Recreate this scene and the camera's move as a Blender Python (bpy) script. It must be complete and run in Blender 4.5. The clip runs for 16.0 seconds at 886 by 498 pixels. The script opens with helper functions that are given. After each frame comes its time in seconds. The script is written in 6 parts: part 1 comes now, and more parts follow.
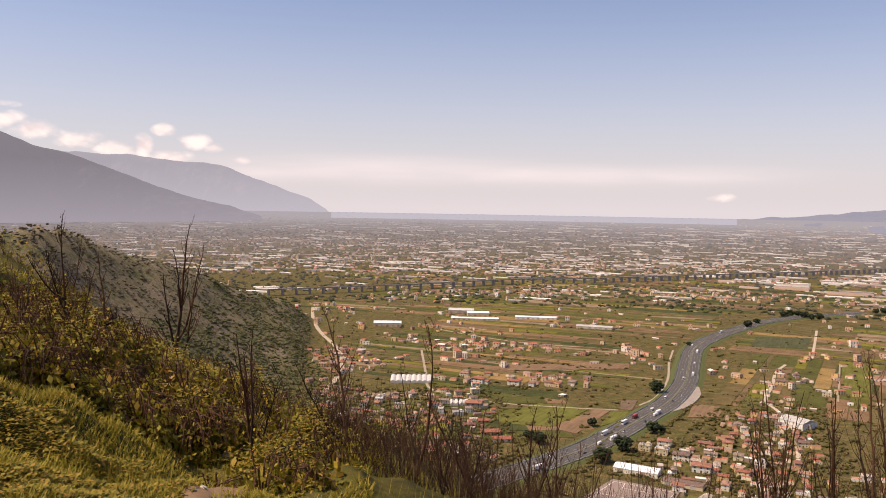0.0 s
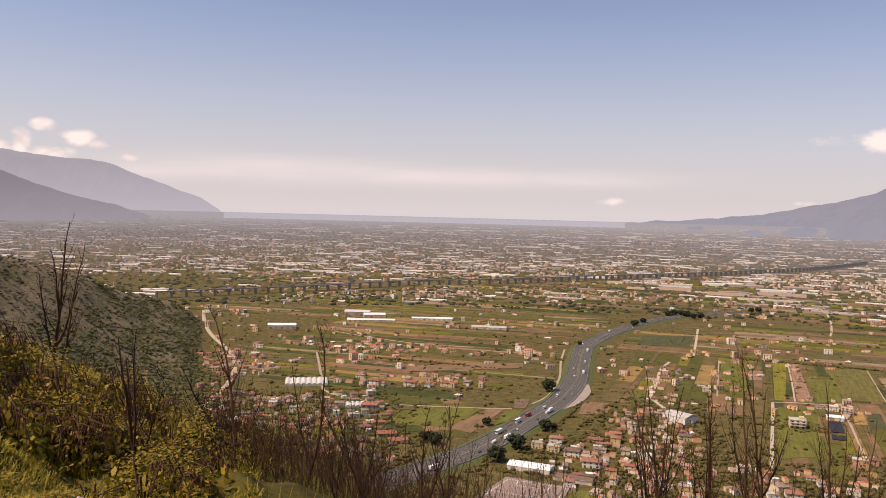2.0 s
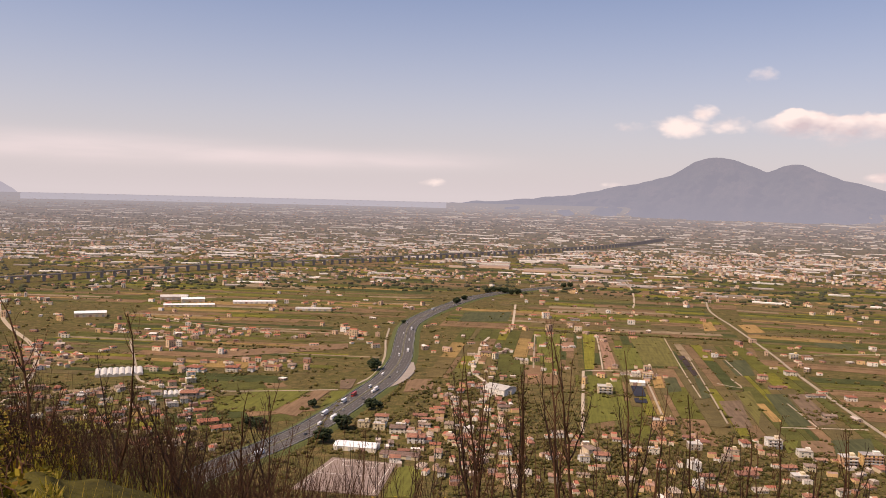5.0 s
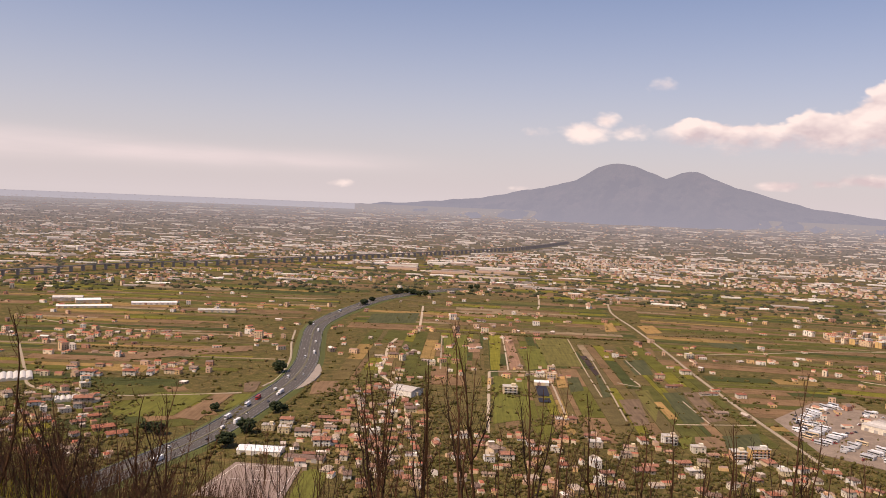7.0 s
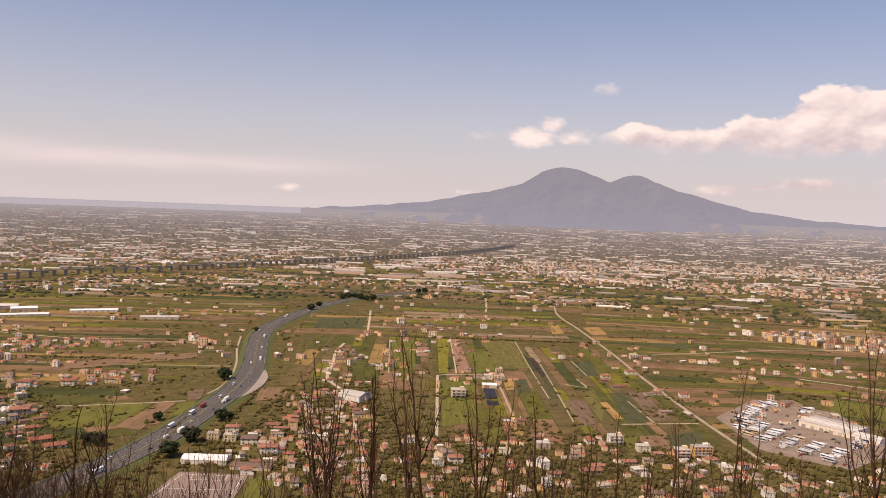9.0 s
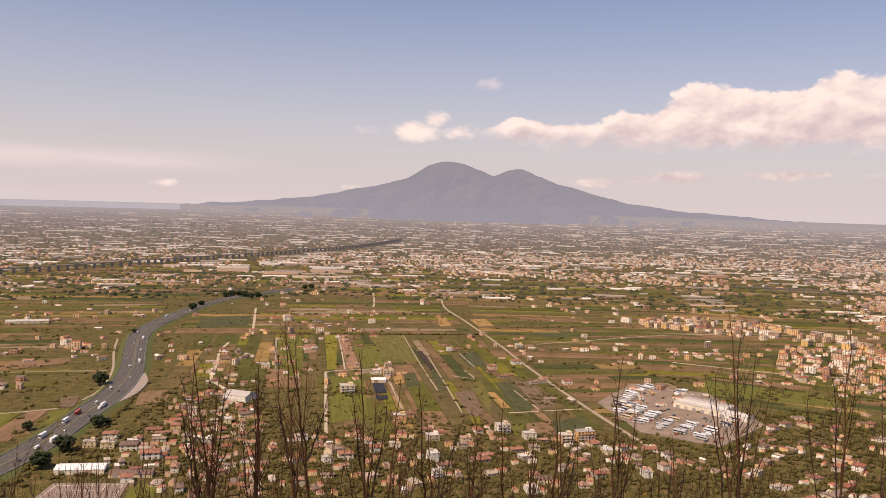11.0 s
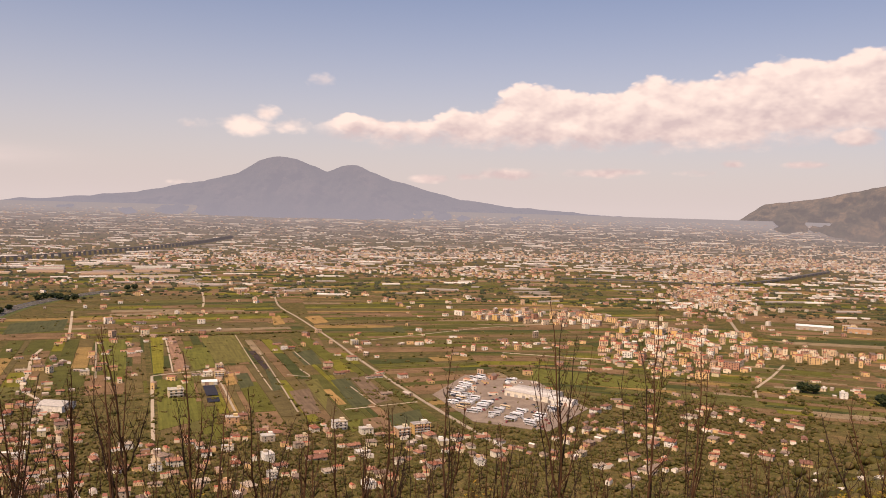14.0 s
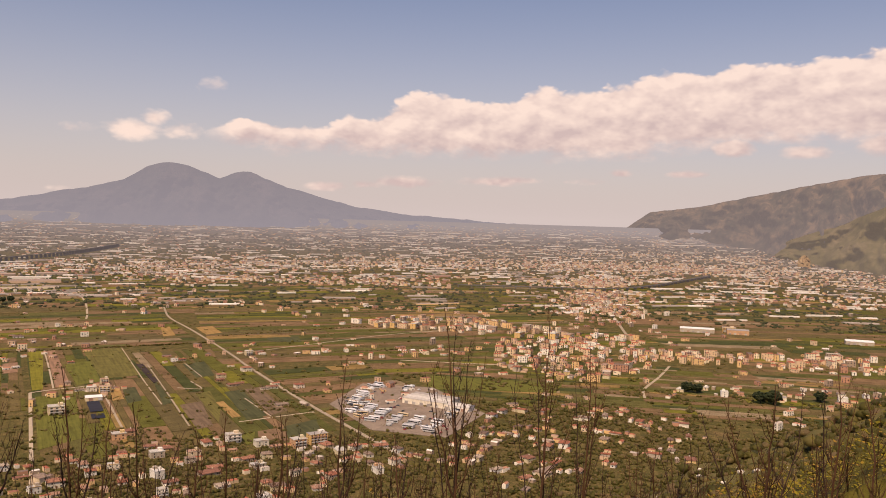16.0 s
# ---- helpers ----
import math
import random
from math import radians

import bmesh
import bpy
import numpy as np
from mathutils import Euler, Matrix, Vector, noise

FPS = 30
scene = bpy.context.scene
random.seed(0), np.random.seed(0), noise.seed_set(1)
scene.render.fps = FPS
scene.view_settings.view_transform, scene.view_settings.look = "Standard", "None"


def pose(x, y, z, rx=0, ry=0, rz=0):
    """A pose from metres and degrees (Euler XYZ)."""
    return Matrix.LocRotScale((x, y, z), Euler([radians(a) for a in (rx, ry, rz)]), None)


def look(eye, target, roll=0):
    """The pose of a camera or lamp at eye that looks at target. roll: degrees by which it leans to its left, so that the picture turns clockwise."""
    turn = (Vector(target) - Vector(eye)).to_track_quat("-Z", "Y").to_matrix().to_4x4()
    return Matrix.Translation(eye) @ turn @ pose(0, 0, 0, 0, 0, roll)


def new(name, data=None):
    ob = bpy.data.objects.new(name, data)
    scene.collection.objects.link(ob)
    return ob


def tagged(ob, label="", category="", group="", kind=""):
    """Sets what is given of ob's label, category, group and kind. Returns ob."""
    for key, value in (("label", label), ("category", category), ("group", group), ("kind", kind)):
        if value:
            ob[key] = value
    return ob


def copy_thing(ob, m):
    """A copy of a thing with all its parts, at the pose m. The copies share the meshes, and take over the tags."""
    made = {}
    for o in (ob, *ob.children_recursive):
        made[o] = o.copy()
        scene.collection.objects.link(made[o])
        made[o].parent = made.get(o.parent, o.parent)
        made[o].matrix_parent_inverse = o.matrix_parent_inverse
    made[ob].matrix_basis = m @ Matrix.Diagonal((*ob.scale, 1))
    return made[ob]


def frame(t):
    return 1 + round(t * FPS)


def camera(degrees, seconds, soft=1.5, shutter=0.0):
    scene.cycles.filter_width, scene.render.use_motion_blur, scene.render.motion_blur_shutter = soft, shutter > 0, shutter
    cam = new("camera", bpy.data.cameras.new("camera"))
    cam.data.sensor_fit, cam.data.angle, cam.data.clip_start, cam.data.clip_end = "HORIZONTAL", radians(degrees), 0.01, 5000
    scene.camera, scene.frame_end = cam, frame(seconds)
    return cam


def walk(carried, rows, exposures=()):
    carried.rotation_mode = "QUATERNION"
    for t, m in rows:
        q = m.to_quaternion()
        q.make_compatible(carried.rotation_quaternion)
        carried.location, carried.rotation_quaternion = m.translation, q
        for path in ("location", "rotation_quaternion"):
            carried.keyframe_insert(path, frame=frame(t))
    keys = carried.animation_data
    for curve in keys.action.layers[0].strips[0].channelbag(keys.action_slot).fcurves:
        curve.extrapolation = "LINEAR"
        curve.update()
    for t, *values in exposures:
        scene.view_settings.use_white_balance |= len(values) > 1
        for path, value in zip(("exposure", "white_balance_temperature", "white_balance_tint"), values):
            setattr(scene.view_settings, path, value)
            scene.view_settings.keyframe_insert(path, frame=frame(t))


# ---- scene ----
EYE = 200.0                      # eye height above the plain, metres
ARM = 0.25                       # the camera swings round the body at this reach
cam = camera(56.82, 16.0, 0.9)
ROWS = [
    (0.0, 87.10, -0.96, 28.14),
    (0.5, 86.90, -1.19, 26.22),
    (1.0, 87.37, -1.27, 24.14),
    (1.5, 87.40, -1.49, 22.23),
    (2.0, 87.35, -1.48, 20.93),
    (2.5, 87.05, -1.40, 19.06),
    (3.0, 87.10, -1.19, 16.90),
    (3.5, 86.82, -1.27, 14.39),
    (4.0, 86.81, -1.41, 12.72),
    (4.5, 86.19, -1.24, 10.60),
    (5.0, 86.30, -1.50, 8.65),
    (5.2, 86.27, -1.53, 7.42),
    (7.3, 86.72, -2.20, 1.93),
    (7.5, 86.82, -1.98, 1.61),
    (8.0, 87.08, -1.82, 0.09),
    (8.2, 86.84, -1.84, -0.13),
    (10.3, 87.45, -2.15, -6.11),
    (10.5, 87.31, -1.94, -7.09),
    (11.0, 86.90, -1.68, -9.37),
    (11.5, 86.64, -1.66, -10.97),
    (12.0, 86.66, -1.53, -13.17),
    (12.5, 86.98, -1.57, -15.22),
    (13.0, 87.08, -1.41, -16.50),
    (13.5, 86.72, -1.57, -19.03),
    (14.0, 86.94, -1.63, -20.92),
    (14.5, 87.44, -1.71, -22.78),
    (15.0, 87.34, -1.48, -24.69),
    (15.5, 87.57, -1.53, -26.20),
    (16.0, 87.67, -1.66, -28.13),
]


def swing(rz):
    a = radians(-rz)
    return ARM * math.sin(a), ARM * (math.cos(a) - 1.0)


walk(cam, [(t, pose(*swing(rz), EYE, rx, ry, rz)) for t, rx, ry, rz in ROWS],
     exposures=[(0.0, 0.2, 6700, 18), (2.0, 0.07, 6750, 19), (3.5, 0.04, 6800, 20), (8.0, 0.0, 6900, 21), (11.0, 0.0, 7050, 21), (13.5, 0.02, 7250, 22), (16.0, -0.15, 7450, 22)])

import functools

# ---------------------------------------------------------------- sky, sun
SUN_AZ, SUN_EL = -130.0, 56.0     # degrees from the middle of the view, and above the horizon
sun_way = Vector((math.sin(radians(SUN_AZ)) * math.cos(radians(SUN_EL)),
                  math.cos(radians(SUN_AZ)) * math.cos(radians(SUN_EL)), math.sin(radians(SUN_EL))))
sun = new("sun", bpy.data.lights.new("sun", "SUN"))
sun.data.energy, sun.data.angle, sun.data.color = 4.5, radians(0.5), (1.0, 0.83, 0.61)
sun.matrix_world = look(sun_way * 400 + Vector((0, 0, 400)), (0, 0, 400))


class Tree:
    """Small help to wire shader nodes."""

    def __init__(self, tree):
        self.t = tree
        tree.nodes.clear()

    def node(self, kind, ins=None, **props):
        n = self.t.nodes.new(kind)
        if "operation" in props:
            n.operation = props["operation"]
        if "use_clamp" in props:
            n.use_clamp = props["use_clamp"]
        if "data_type" in props:
            n.data_type, n.blend_type = props["data_type"], props["blend_type"]
        if "interpolation_type" in props:
            n.interpolation_type = props["interpolation_type"]
        for k, v in (ins or {}).items():
            if isinstance(v, bpy.types.NodeSocket):
                self.t.links.new(v, n.inputs[k])
            else:
                n.inputs[k].default_value = v
        return n

    def math(self, op, a, b=0.0, c=0.0, clamp=False):
        return self.node("ShaderNodeMath", {0: a, 1: b, 2: c}, operation=op, use_clamp=clamp).outputs[0]

    def ramp(self, fac, stops, mode="LINEAR"):
        n = self.node("ShaderNodeValToRGB", {"Fac": fac})
        n.color_ramp.interpolation = mode
        el = n.color_ramp.elements
        while len(el) < len(stops):
            el.new(0.5)
        for e, (p, c) in zip(el, stops):
            e.position, e.color = p, (*c, 1) if len(c) == 3 else c
        return n.outputs[0]

    def mix(self, fac, a, b, mode="MIX"):
        n = self.node("ShaderNodeMix", {0: fac}, data_type="RGBA", blend_type=mode)
        for i, v in ((6, a), (7, b)):
            if isinstance(v, bpy.types.NodeSocket):
                self.t.links.new(v, n.inputs[i])
            else:
                n.inputs[i].default_value = (*v, 1)
        return n.outputs[2]

    def noise(self, scale, detail=4.0, vec=None, rough=0.55, distort=0.0):
        ins = {"Scale": scale, "Detail": detail, "Roughness": rough, "Distortion": distort}
        if vec is not None:
            ins["Vector"] = vec
        return self.node("ShaderNodeTexNoise", ins).outputs["Fac"]


# The long cumulus bank: azimuth, top and base (degrees)
BANK = [(11.5, 5.0, 5.0), (13.2, 5.9, 4.5), (15.8, 6.2, 4.4), (18.4, 6.2, 4.4), (19.8, 5.7, 4.5), (21.5, 6.6, 4.3), (23.1, 6.9, 4.3), (24.6, 7.8, 4.2),
        (25.8, 8.3, 4.2), (28.1, 8.3, 4.2), (29.7, 7.7, 4.3), (32.4, 8.2, 4.3), (34.4, 9.2, 4.3), (36.7, 8.8, 4.3), (40.1, 9.1, 4.3), (43.0, 9.9, 4.7),
        (47.0, 10.3, 5.2), (50.1, 10.1, 5.4), (52.7, 10.7, 5.4), (56.0, 11.0, 5.4), (64.0, 13.0, 5.5), (75.0, 13.0, 6.0), (90.0, 10.0, 9.0)]
# Single cumulus heads and thin bands: azimuth, elevation, half width, half height (degrees), amount
CLOUDS = [
    (4.3, 4.9, 1.5, 0.5, 0.6), (7.4, 5.1, 1.9, 0.75, 0.95), (8.6, 5.8, 1.0, 0.6, 0.9), (10.2, 5.1, 1.8, 0.8, 0.55), (12.2, 8.1, 1.25, 0.7, 0.62),
    (47.5, 5.0, 1.7, 0.6, 1.0), (52.0, 4.7, 1.8, 0.45, 0.8), (56.5, 5.2, 1.8, 0.8, 0.9),
    (20.0, 1.8, 1.5, 0.35, 0.6), (22.8, 2.0, 1.2, 0.3, 0.7), (25.4, 2.25, 2.3, 0.42, 0.85), (31.5, 2.45, 2.4, 0.32, 0.8), (33.2, 2.6, 2.0, 0.3, 0.75), (40.3, 3.2, 0.9, 0.28, 0.85),
    (44.7, 3.2, 2.1, 0.3, 0.85), (37.0, 2.6, 2.2, 0.28, 0.6), (-9.5, 0.95, 1.0, 0.35, 0.6), (3.0, 1.05, 1.1, 0.3, 0.85),
    (-56.5, 4.9, 1.6, 0.6, 0.9), (-54.6, 4.4, 1.6, 0.65, 1.0), (-52.3, 3.9, 1.7, 0.65, 1.0), (-50.0, 3.4, 1.5, 0.55, 1.0), (-46.9, 4.8, 0.75, 0.4, 0.85),
    (-48.2, 3.5, 0.6, 0.85, 0.95), (-45.0, 4.1, 1.0, 0.5, 0.9), (-43.7, 3.7, 0.7, 0.35, 0.7), (-46.6, 3.0, 1.4, 0.5, 0.95), (-42.0, 2.9, 0.8, 0.33, 0.85), (-56.5, 5.9, 1.2, 0.25, 0.6),
]
BANDS = [(-33.0, 2.55, 10.0, 0.75, 0.42), (-21.0, 2.35, 9.0, 0.6, 0.4), (-12.0, 2.4, 6.0, 0.55, 0.3), (-40.0, 2.2, 6.0, 0.6, 0.3)]

world = bpy.data.worlds.new("world")
scene.world = world
world.use_nodes = True
w = Tree(world.node_tree)
sky = w.node("ShaderNodeTexSky")
sky.sky_type, sky.sun_disc, sky.sun_elevation, sky.sun_rotation = "NISHITA", False, radians(SUN_EL), radians(SUN_AZ)
sky.altitude, sky.air_density, sky.dust_density, sky.ozone_density = 200.0, 1.0, 2.0, 1.5
way = w.node("ShaderNodeTexCoord").outputs["Generated"]
xyz = w.node("ShaderNodeSeparateXYZ", {0: way})
azim = w.math("MULTIPLY", w.math("ARCTAN2", xyz.outputs[0], xyz.outputs[1]), 57.29578)
elev = w.math("MULTIPLY", w.math("ARCSINE", xyz.outputs[2]), 57.29578)
flat = w.node("ShaderNodeCombineXYZ", {0: azim, 1: w.math("MULTIPLY", elev, 1.7), 2: 0.0}).outputs[0]


def puffs(spots, lumpy):
    total = None
    for az, el, rx, ry, k in spots:
        dx = w.math("DIVIDE", w.math("SUBTRACT", azim, az), rx)
        dy = w.math("DIVIDE", w.math("SUBTRACT", elev, el), ry)
        d2 = w.math("ADD", w.math("MULTIPLY", dx, dx), w.math("MULTIPLY", dy, dy))
        g = w.math("MULTIPLY", w.math("EXPONENT", w.math("MULTIPLY", d2, -0.9)), k)
        total = g if total is None else w.math("MAXIMUM", total, g)
    return total


def billow(vec):
    """Cauliflower heads: rounded cells of two sizes, bent by noise."""
    bend = w.node("ShaderNodeTexNoise", {"Vector": vec, "Scale": 0.8, "Detail": 2.5}).outputs["Color"]
    vec = w.node("ShaderNodeVectorMath", {0: vec, 1: w.node("ShaderNodeVectorMath", {0: bend, 1: (0.7, 0.7, 0.0)}, operation="MULTIPLY").outputs[0]}, operation="ADD").outputs[0]
    out = None
    for scale, k in ((0.3, 0.62), (0.85, 0.38), (2.4, 0.17)):
        cell = w.node("ShaderNodeTexVoronoi", {"Vector": vec, "Scale": scale})
        cell.feature = "SMOOTH_F1"
        cell.inputs["Smoothness"].default_value = 0.8
        part_ = w.math("MULTIPLY", w.math("SUBTRACT", 0.5, cell.outputs["Distance"]), k * 2)
        out = part_ if out is None else w.math("ADD", out, part_)
    return out


big = billow(flat)
wisp = w.noise(0.5, 6.0, flat, 0.6)
lump = w.math("ADD", w.math("MULTIPLY", big, 0.5), w.math("MULTIPLY", w.math("SUBTRACT", wisp, 0.5), 0.7))
heaps = puffs(CLOUDS, 1.0)
cum = w.math("ADD", heaps, w.math("MULTIPLY", lump, w.math("MULTIPLY", w.math("SUBTRACT", heaps, 0.08), 5.0, clamp=True)))
cover = w.node("ShaderNodeMapRange", {"Value": cum, "From Min": 0.3, "From Max": 0.95}, interpolation_type="SMOOTHSTEP").outputs[0]
# the bank lies between its top and base lines, the top broken into rounded heads
along = w.math("DIVIDE", azim, 90.0, clamp=True)
tops = w.math("MULTIPLY", w.ramp(along, [(a / 90.0, (h / 20,) * 3) for a, h, b in BANK]), 20.0)
bases = w.math("MULTIPLY", w.ramp(along, [(a / 90.0, (b / 20,) * 3) for a, h, b in BANK]), 20.0)
under_top = w.math("ADD", w.math("SUBTRACT", tops, elev), w.math("MULTIPLY_ADD", big, 1.15, -0.2))
over_base = w.math("ADD", w.math("SUBTRACT", elev, bases), w.math("MULTIPLY", w.math("SUBTRACT", wisp, 0.5), 2.2))
bank = w.math("MULTIPLY", w.node("ShaderNodeMapRange", {"Value": under_top, "From Min": -0.05, "From Max": 0.4}, interpolation_type="SMOOTHSTEP").outputs[0],
              w.node("ShaderNodeMapRange", {"Value": over_base, "From Min": -0.5, "From Max": 0.8}, interpolation_type="SMOOTHSTEP").outputs[0])
bank = w.math("MULTIPLY", bank, w.node("ShaderNodeMapRange", {"Value": azim, "From Min": 11.5, "From Max": 13.5}).outputs[0])
cover = w.math("MAXIMUM", cover, bank)
streak_vec = w.node("ShaderNodeCombineXYZ", {0: w.math("MULTIPLY", azim, 0.16), 1: w.math("MULTIPLY", elev, 1.3), 2: 3.0}).outputs[0]
streak = w.noise(0.8, 4.0, streak_vec, 0.5)
band = w.math("MULTIPLY", puffs(BANDS, 0.5), w.math("MULTIPLY_ADD", streak, 1.9, 0.15), clamp=True)
# sunlit heads and greyer bases: the density falls off towards the light
toward = w.node("ShaderNodeVectorMath", {0: flat, 1: (-0.5, 1.1, 0.0)}, operation="ADD").outputs[0]
slope = w.math("SUBTRACT", big, billow(toward))
rise = w.math("DIVIDE", w.math("SUBTRACT", elev, bases), w.math("MAXIMUM", w.math("SUBTRACT", tops, bases), 1.0), clamp=True)
east = w.node("ShaderNodeMapRange", {"Value": azim, "From Min": 11.5, "From Max": 13.5}).outputs[0]
rise = w.math("ADD", w.math("MULTIPLY", rise, east), w.math("MULTIPLY", w.math("SUBTRACT", 1.0, east), 0.85))
lit = w.math("ADD", w.math("MULTIPLY", slope, 0.8), w.math("MULTIPLY_ADD", rise, 0.7, 0.22), clamp=True)
cloud_col = w.mix(lit, (6.3, 5.4, 5.45), (9.7, 8.55, 7.8))
haze = w.math("POWER", w.math("SUBTRACT", 1.0, w.math("DIVIDE", w.math("MAXIMUM", elev, 0.0), 23.0), clamp=True), 2.2)
base = w.mix(1.0, sky.outputs[0], (0.95, 1.0, 1.12), "MULTIPLY")
base = w.mix(w.math("MULTIPLY", haze, 0.86), base, (7.1, 6.7, 6.7))
base = w.mix(band, base, (9.0, 7.9, 7.7))
full = w.mix(w.math("MULTIPLY", cover, 0.93), base, cloud_col)
bg = w.node("ShaderNodeBackground", {"Color": full, "Strength": 0.105})
w.node("ShaderNodeOutputWorld", {"Surface": bg.outputs[0]})

# ---------------------------------------------------------------- materials


def material(name):
    m = bpy.data.materials.new(name)
    m.use_nodes = True
    return m, Tree(m.node_tree)


def finish(t, color, rough=0.9, bump=None, bump_size=0.05, strength=0.5, spec=0.2, metal=0.0):
    ins = {"Base Color": color, "Roughness": rough, "Metallic": metal, "Specular IOR Level": spec}
    if not isinstance(color, bpy.types.NodeSocket):
        ins["Base Color"] = (*color, 1)
    if bump is not None:
        ins["Normal"] = t.node("ShaderNodeBump", {"Height": bump, "Distance": bump_size, "Strength": strength}).outputs[0]
    p = t.node("ShaderNodeBsdfPrincipled", ins)
    t.node("ShaderNodeOutputMaterial", {"Surface": p.outputs[0]})
    return p


def place(t):
    return t.node("ShaderNodeNewGeometry").outputs["Position"]


def plain_mat(name, color, vary=0.15, scale=3.0, rough=0.85, bump=0.02, spec=0.2, metal=0.0, per="object"):
    """Paint, plaster or stone: one colour with stains at two scales and a little difference from piece to piece."""
    m, t = material(name)
    p = place(t)
    n = t.math("ADD", t.math("MULTIPLY", t.noise(scale, 5.0, p), 0.6), t.math("MULTIPLY", t.noise(scale * 7, 3.0, p), 0.4))
    if per == "object":
        r = t.node("ShaderNodeObjectInfo").outputs["Random"]
    else:
        r = t.node("ShaderNodeNewGeometry").outputs["Random Per Island"]
    k = t.math("ADD", t.math("MULTIPLY", n, 0.7), t.math("MULTIPLY", r, 0.3))
    lo = tuple(c * (1 - vary) for c in color)
    hi = tuple(min(c * (1 + vary), 0.9) for c in color)
    finish(t, t.ramp(k, [(0.25, lo), (0.75, hi)]), rough, n, bump, 0.6, spec, metal)
    return m


def pick_mat(name, stops, rough=0.85, vary=0.25, scale=0.4, per="object", mode="CONSTANT", bump=0.03, haze_glow=0.0):
    """A colour picked out of a few at random for each thing (or island), with stains on it. air: share of glow for far backdrops."""
    m, t = material(name)
    p = place(t)
    if per == "object":
        r = t.node("ShaderNodeObjectInfo").outputs["Random"]
    else:
        r = t.node("ShaderNodeNewGeometry").outputs["Random Per Island"]
    c = t.ramp(r, stops, mode)
    n = t.noise(scale, 6.0, p)
    c = t.mix(1.0, c, t.ramp(n, [(0.3, (1 - vary,) * 3), (0.7, (1 + vary * 0.3,) * 3)]), "MULTIPLY")
    finish(t, c, rough, n, bump, 0.5)
    return m


def hazed_mat(name, build, near=0.2, far=0.75, r0=2600.0, r1=4700.0, low=0.0, haze_glow=None):
    """Far distance: a lit surface with haze mixed in as emission, share near to far."""
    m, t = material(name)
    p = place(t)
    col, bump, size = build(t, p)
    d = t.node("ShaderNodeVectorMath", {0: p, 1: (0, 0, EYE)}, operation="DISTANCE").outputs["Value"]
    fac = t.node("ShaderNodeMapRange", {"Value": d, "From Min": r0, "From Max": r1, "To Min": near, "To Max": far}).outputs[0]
    if low:                                   # extra haze emission low down
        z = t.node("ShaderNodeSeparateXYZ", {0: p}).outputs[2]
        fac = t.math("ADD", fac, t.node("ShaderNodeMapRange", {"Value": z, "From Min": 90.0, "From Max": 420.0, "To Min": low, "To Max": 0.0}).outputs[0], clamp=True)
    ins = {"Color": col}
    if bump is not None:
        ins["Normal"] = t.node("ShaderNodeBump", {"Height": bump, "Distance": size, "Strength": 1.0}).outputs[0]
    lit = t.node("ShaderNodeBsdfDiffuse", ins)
    if haze_glow is None:                           # haze emission brightens with distance, nearly to the sky's tone
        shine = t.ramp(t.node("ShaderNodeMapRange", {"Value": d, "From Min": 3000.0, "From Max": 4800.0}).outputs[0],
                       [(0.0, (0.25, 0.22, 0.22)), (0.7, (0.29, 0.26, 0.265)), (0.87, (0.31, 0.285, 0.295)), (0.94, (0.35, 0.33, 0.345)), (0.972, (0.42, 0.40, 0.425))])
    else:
        shine = (*haze_glow, 1)
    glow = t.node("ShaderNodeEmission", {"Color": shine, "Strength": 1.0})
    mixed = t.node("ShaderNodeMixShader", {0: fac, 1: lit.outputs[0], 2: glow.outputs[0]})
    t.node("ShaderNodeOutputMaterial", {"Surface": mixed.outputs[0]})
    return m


def ground_build(t, p):
    q = t.node("ShaderNodeVectorMath", {0: p, 1: (1, 1, 0)}, operation="MULTIPLY").outputs[0]
    n = t.noise(0.012, 7.0, q, 0.65)
    n2 = t.noise(0.11, 5.0, q, 0.6)
    c = t.ramp(n, [(0.32, (0.065, 0.067, 0.024)), (0.45, (0.105, 0.09, 0.04)), (0.55, (0.085, 0.09, 0.028)), (0.68, (0.16, 0.115, 0.065))])
    n3 = t.noise(0.5, 4.0, q, 0.7)
    c = t.mix(0.5, c, t.ramp(n2, [(0.36, (0.04, 0.042, 0.018)), (0.5, (0.1, 0.09, 0.034)), (0.64, (0.2, 0.145, 0.08))]))
    return t.mix(1.0, c, t.ramp(n3, [(0.35, (0.65, 0.6, 0.52)), (0.65, (1.45, 1.3, 1.08))]), "MULTIPLY"), n2, 0.6


m_ground, t_ = material("plain_earth")
c_, b_, s_ = ground_build(t_, place(t_))
# the slopes: scrub and grass instead of earth
slope_ = t_.node("ShaderNodeSeparateXYZ", {0: place(t_)}).outputs[2]
scrub_ = t_.ramp(t_.noise(0.06, 8.0, place(t_), 0.7), [(0.3, (0.10, 0.09, 0.032)), (0.5, (0.15, 0.125, 0.045)), (0.62, (0.2, 0.155, 0.065)), (0.75, (0.18, 0.13, 0.075))])
up_ = t_.node("ShaderNodeMapRange", {"Value": slope_, "From Min": 2.0, "From Max": 14.0}).outputs[0]
woods_ = t_.ramp(t_.noise(0.02, 8.0, place(t_), 0.7), [(0.35, (0.10, 0.096, 0.042)), (0.46, (0.145, 0.122, 0.064)), (0.6, (0.185, 0.145, 0.095))])
west_ = t_.node("ShaderNodeMapRange", {"Value": t_.node("ShaderNodeSeparateXYZ", {0: place(t_)}).outputs[0], "From Min": -330.0, "From Max": -230.0, "To Min": 1.0, "To Max": 0.0}).outputs[0]
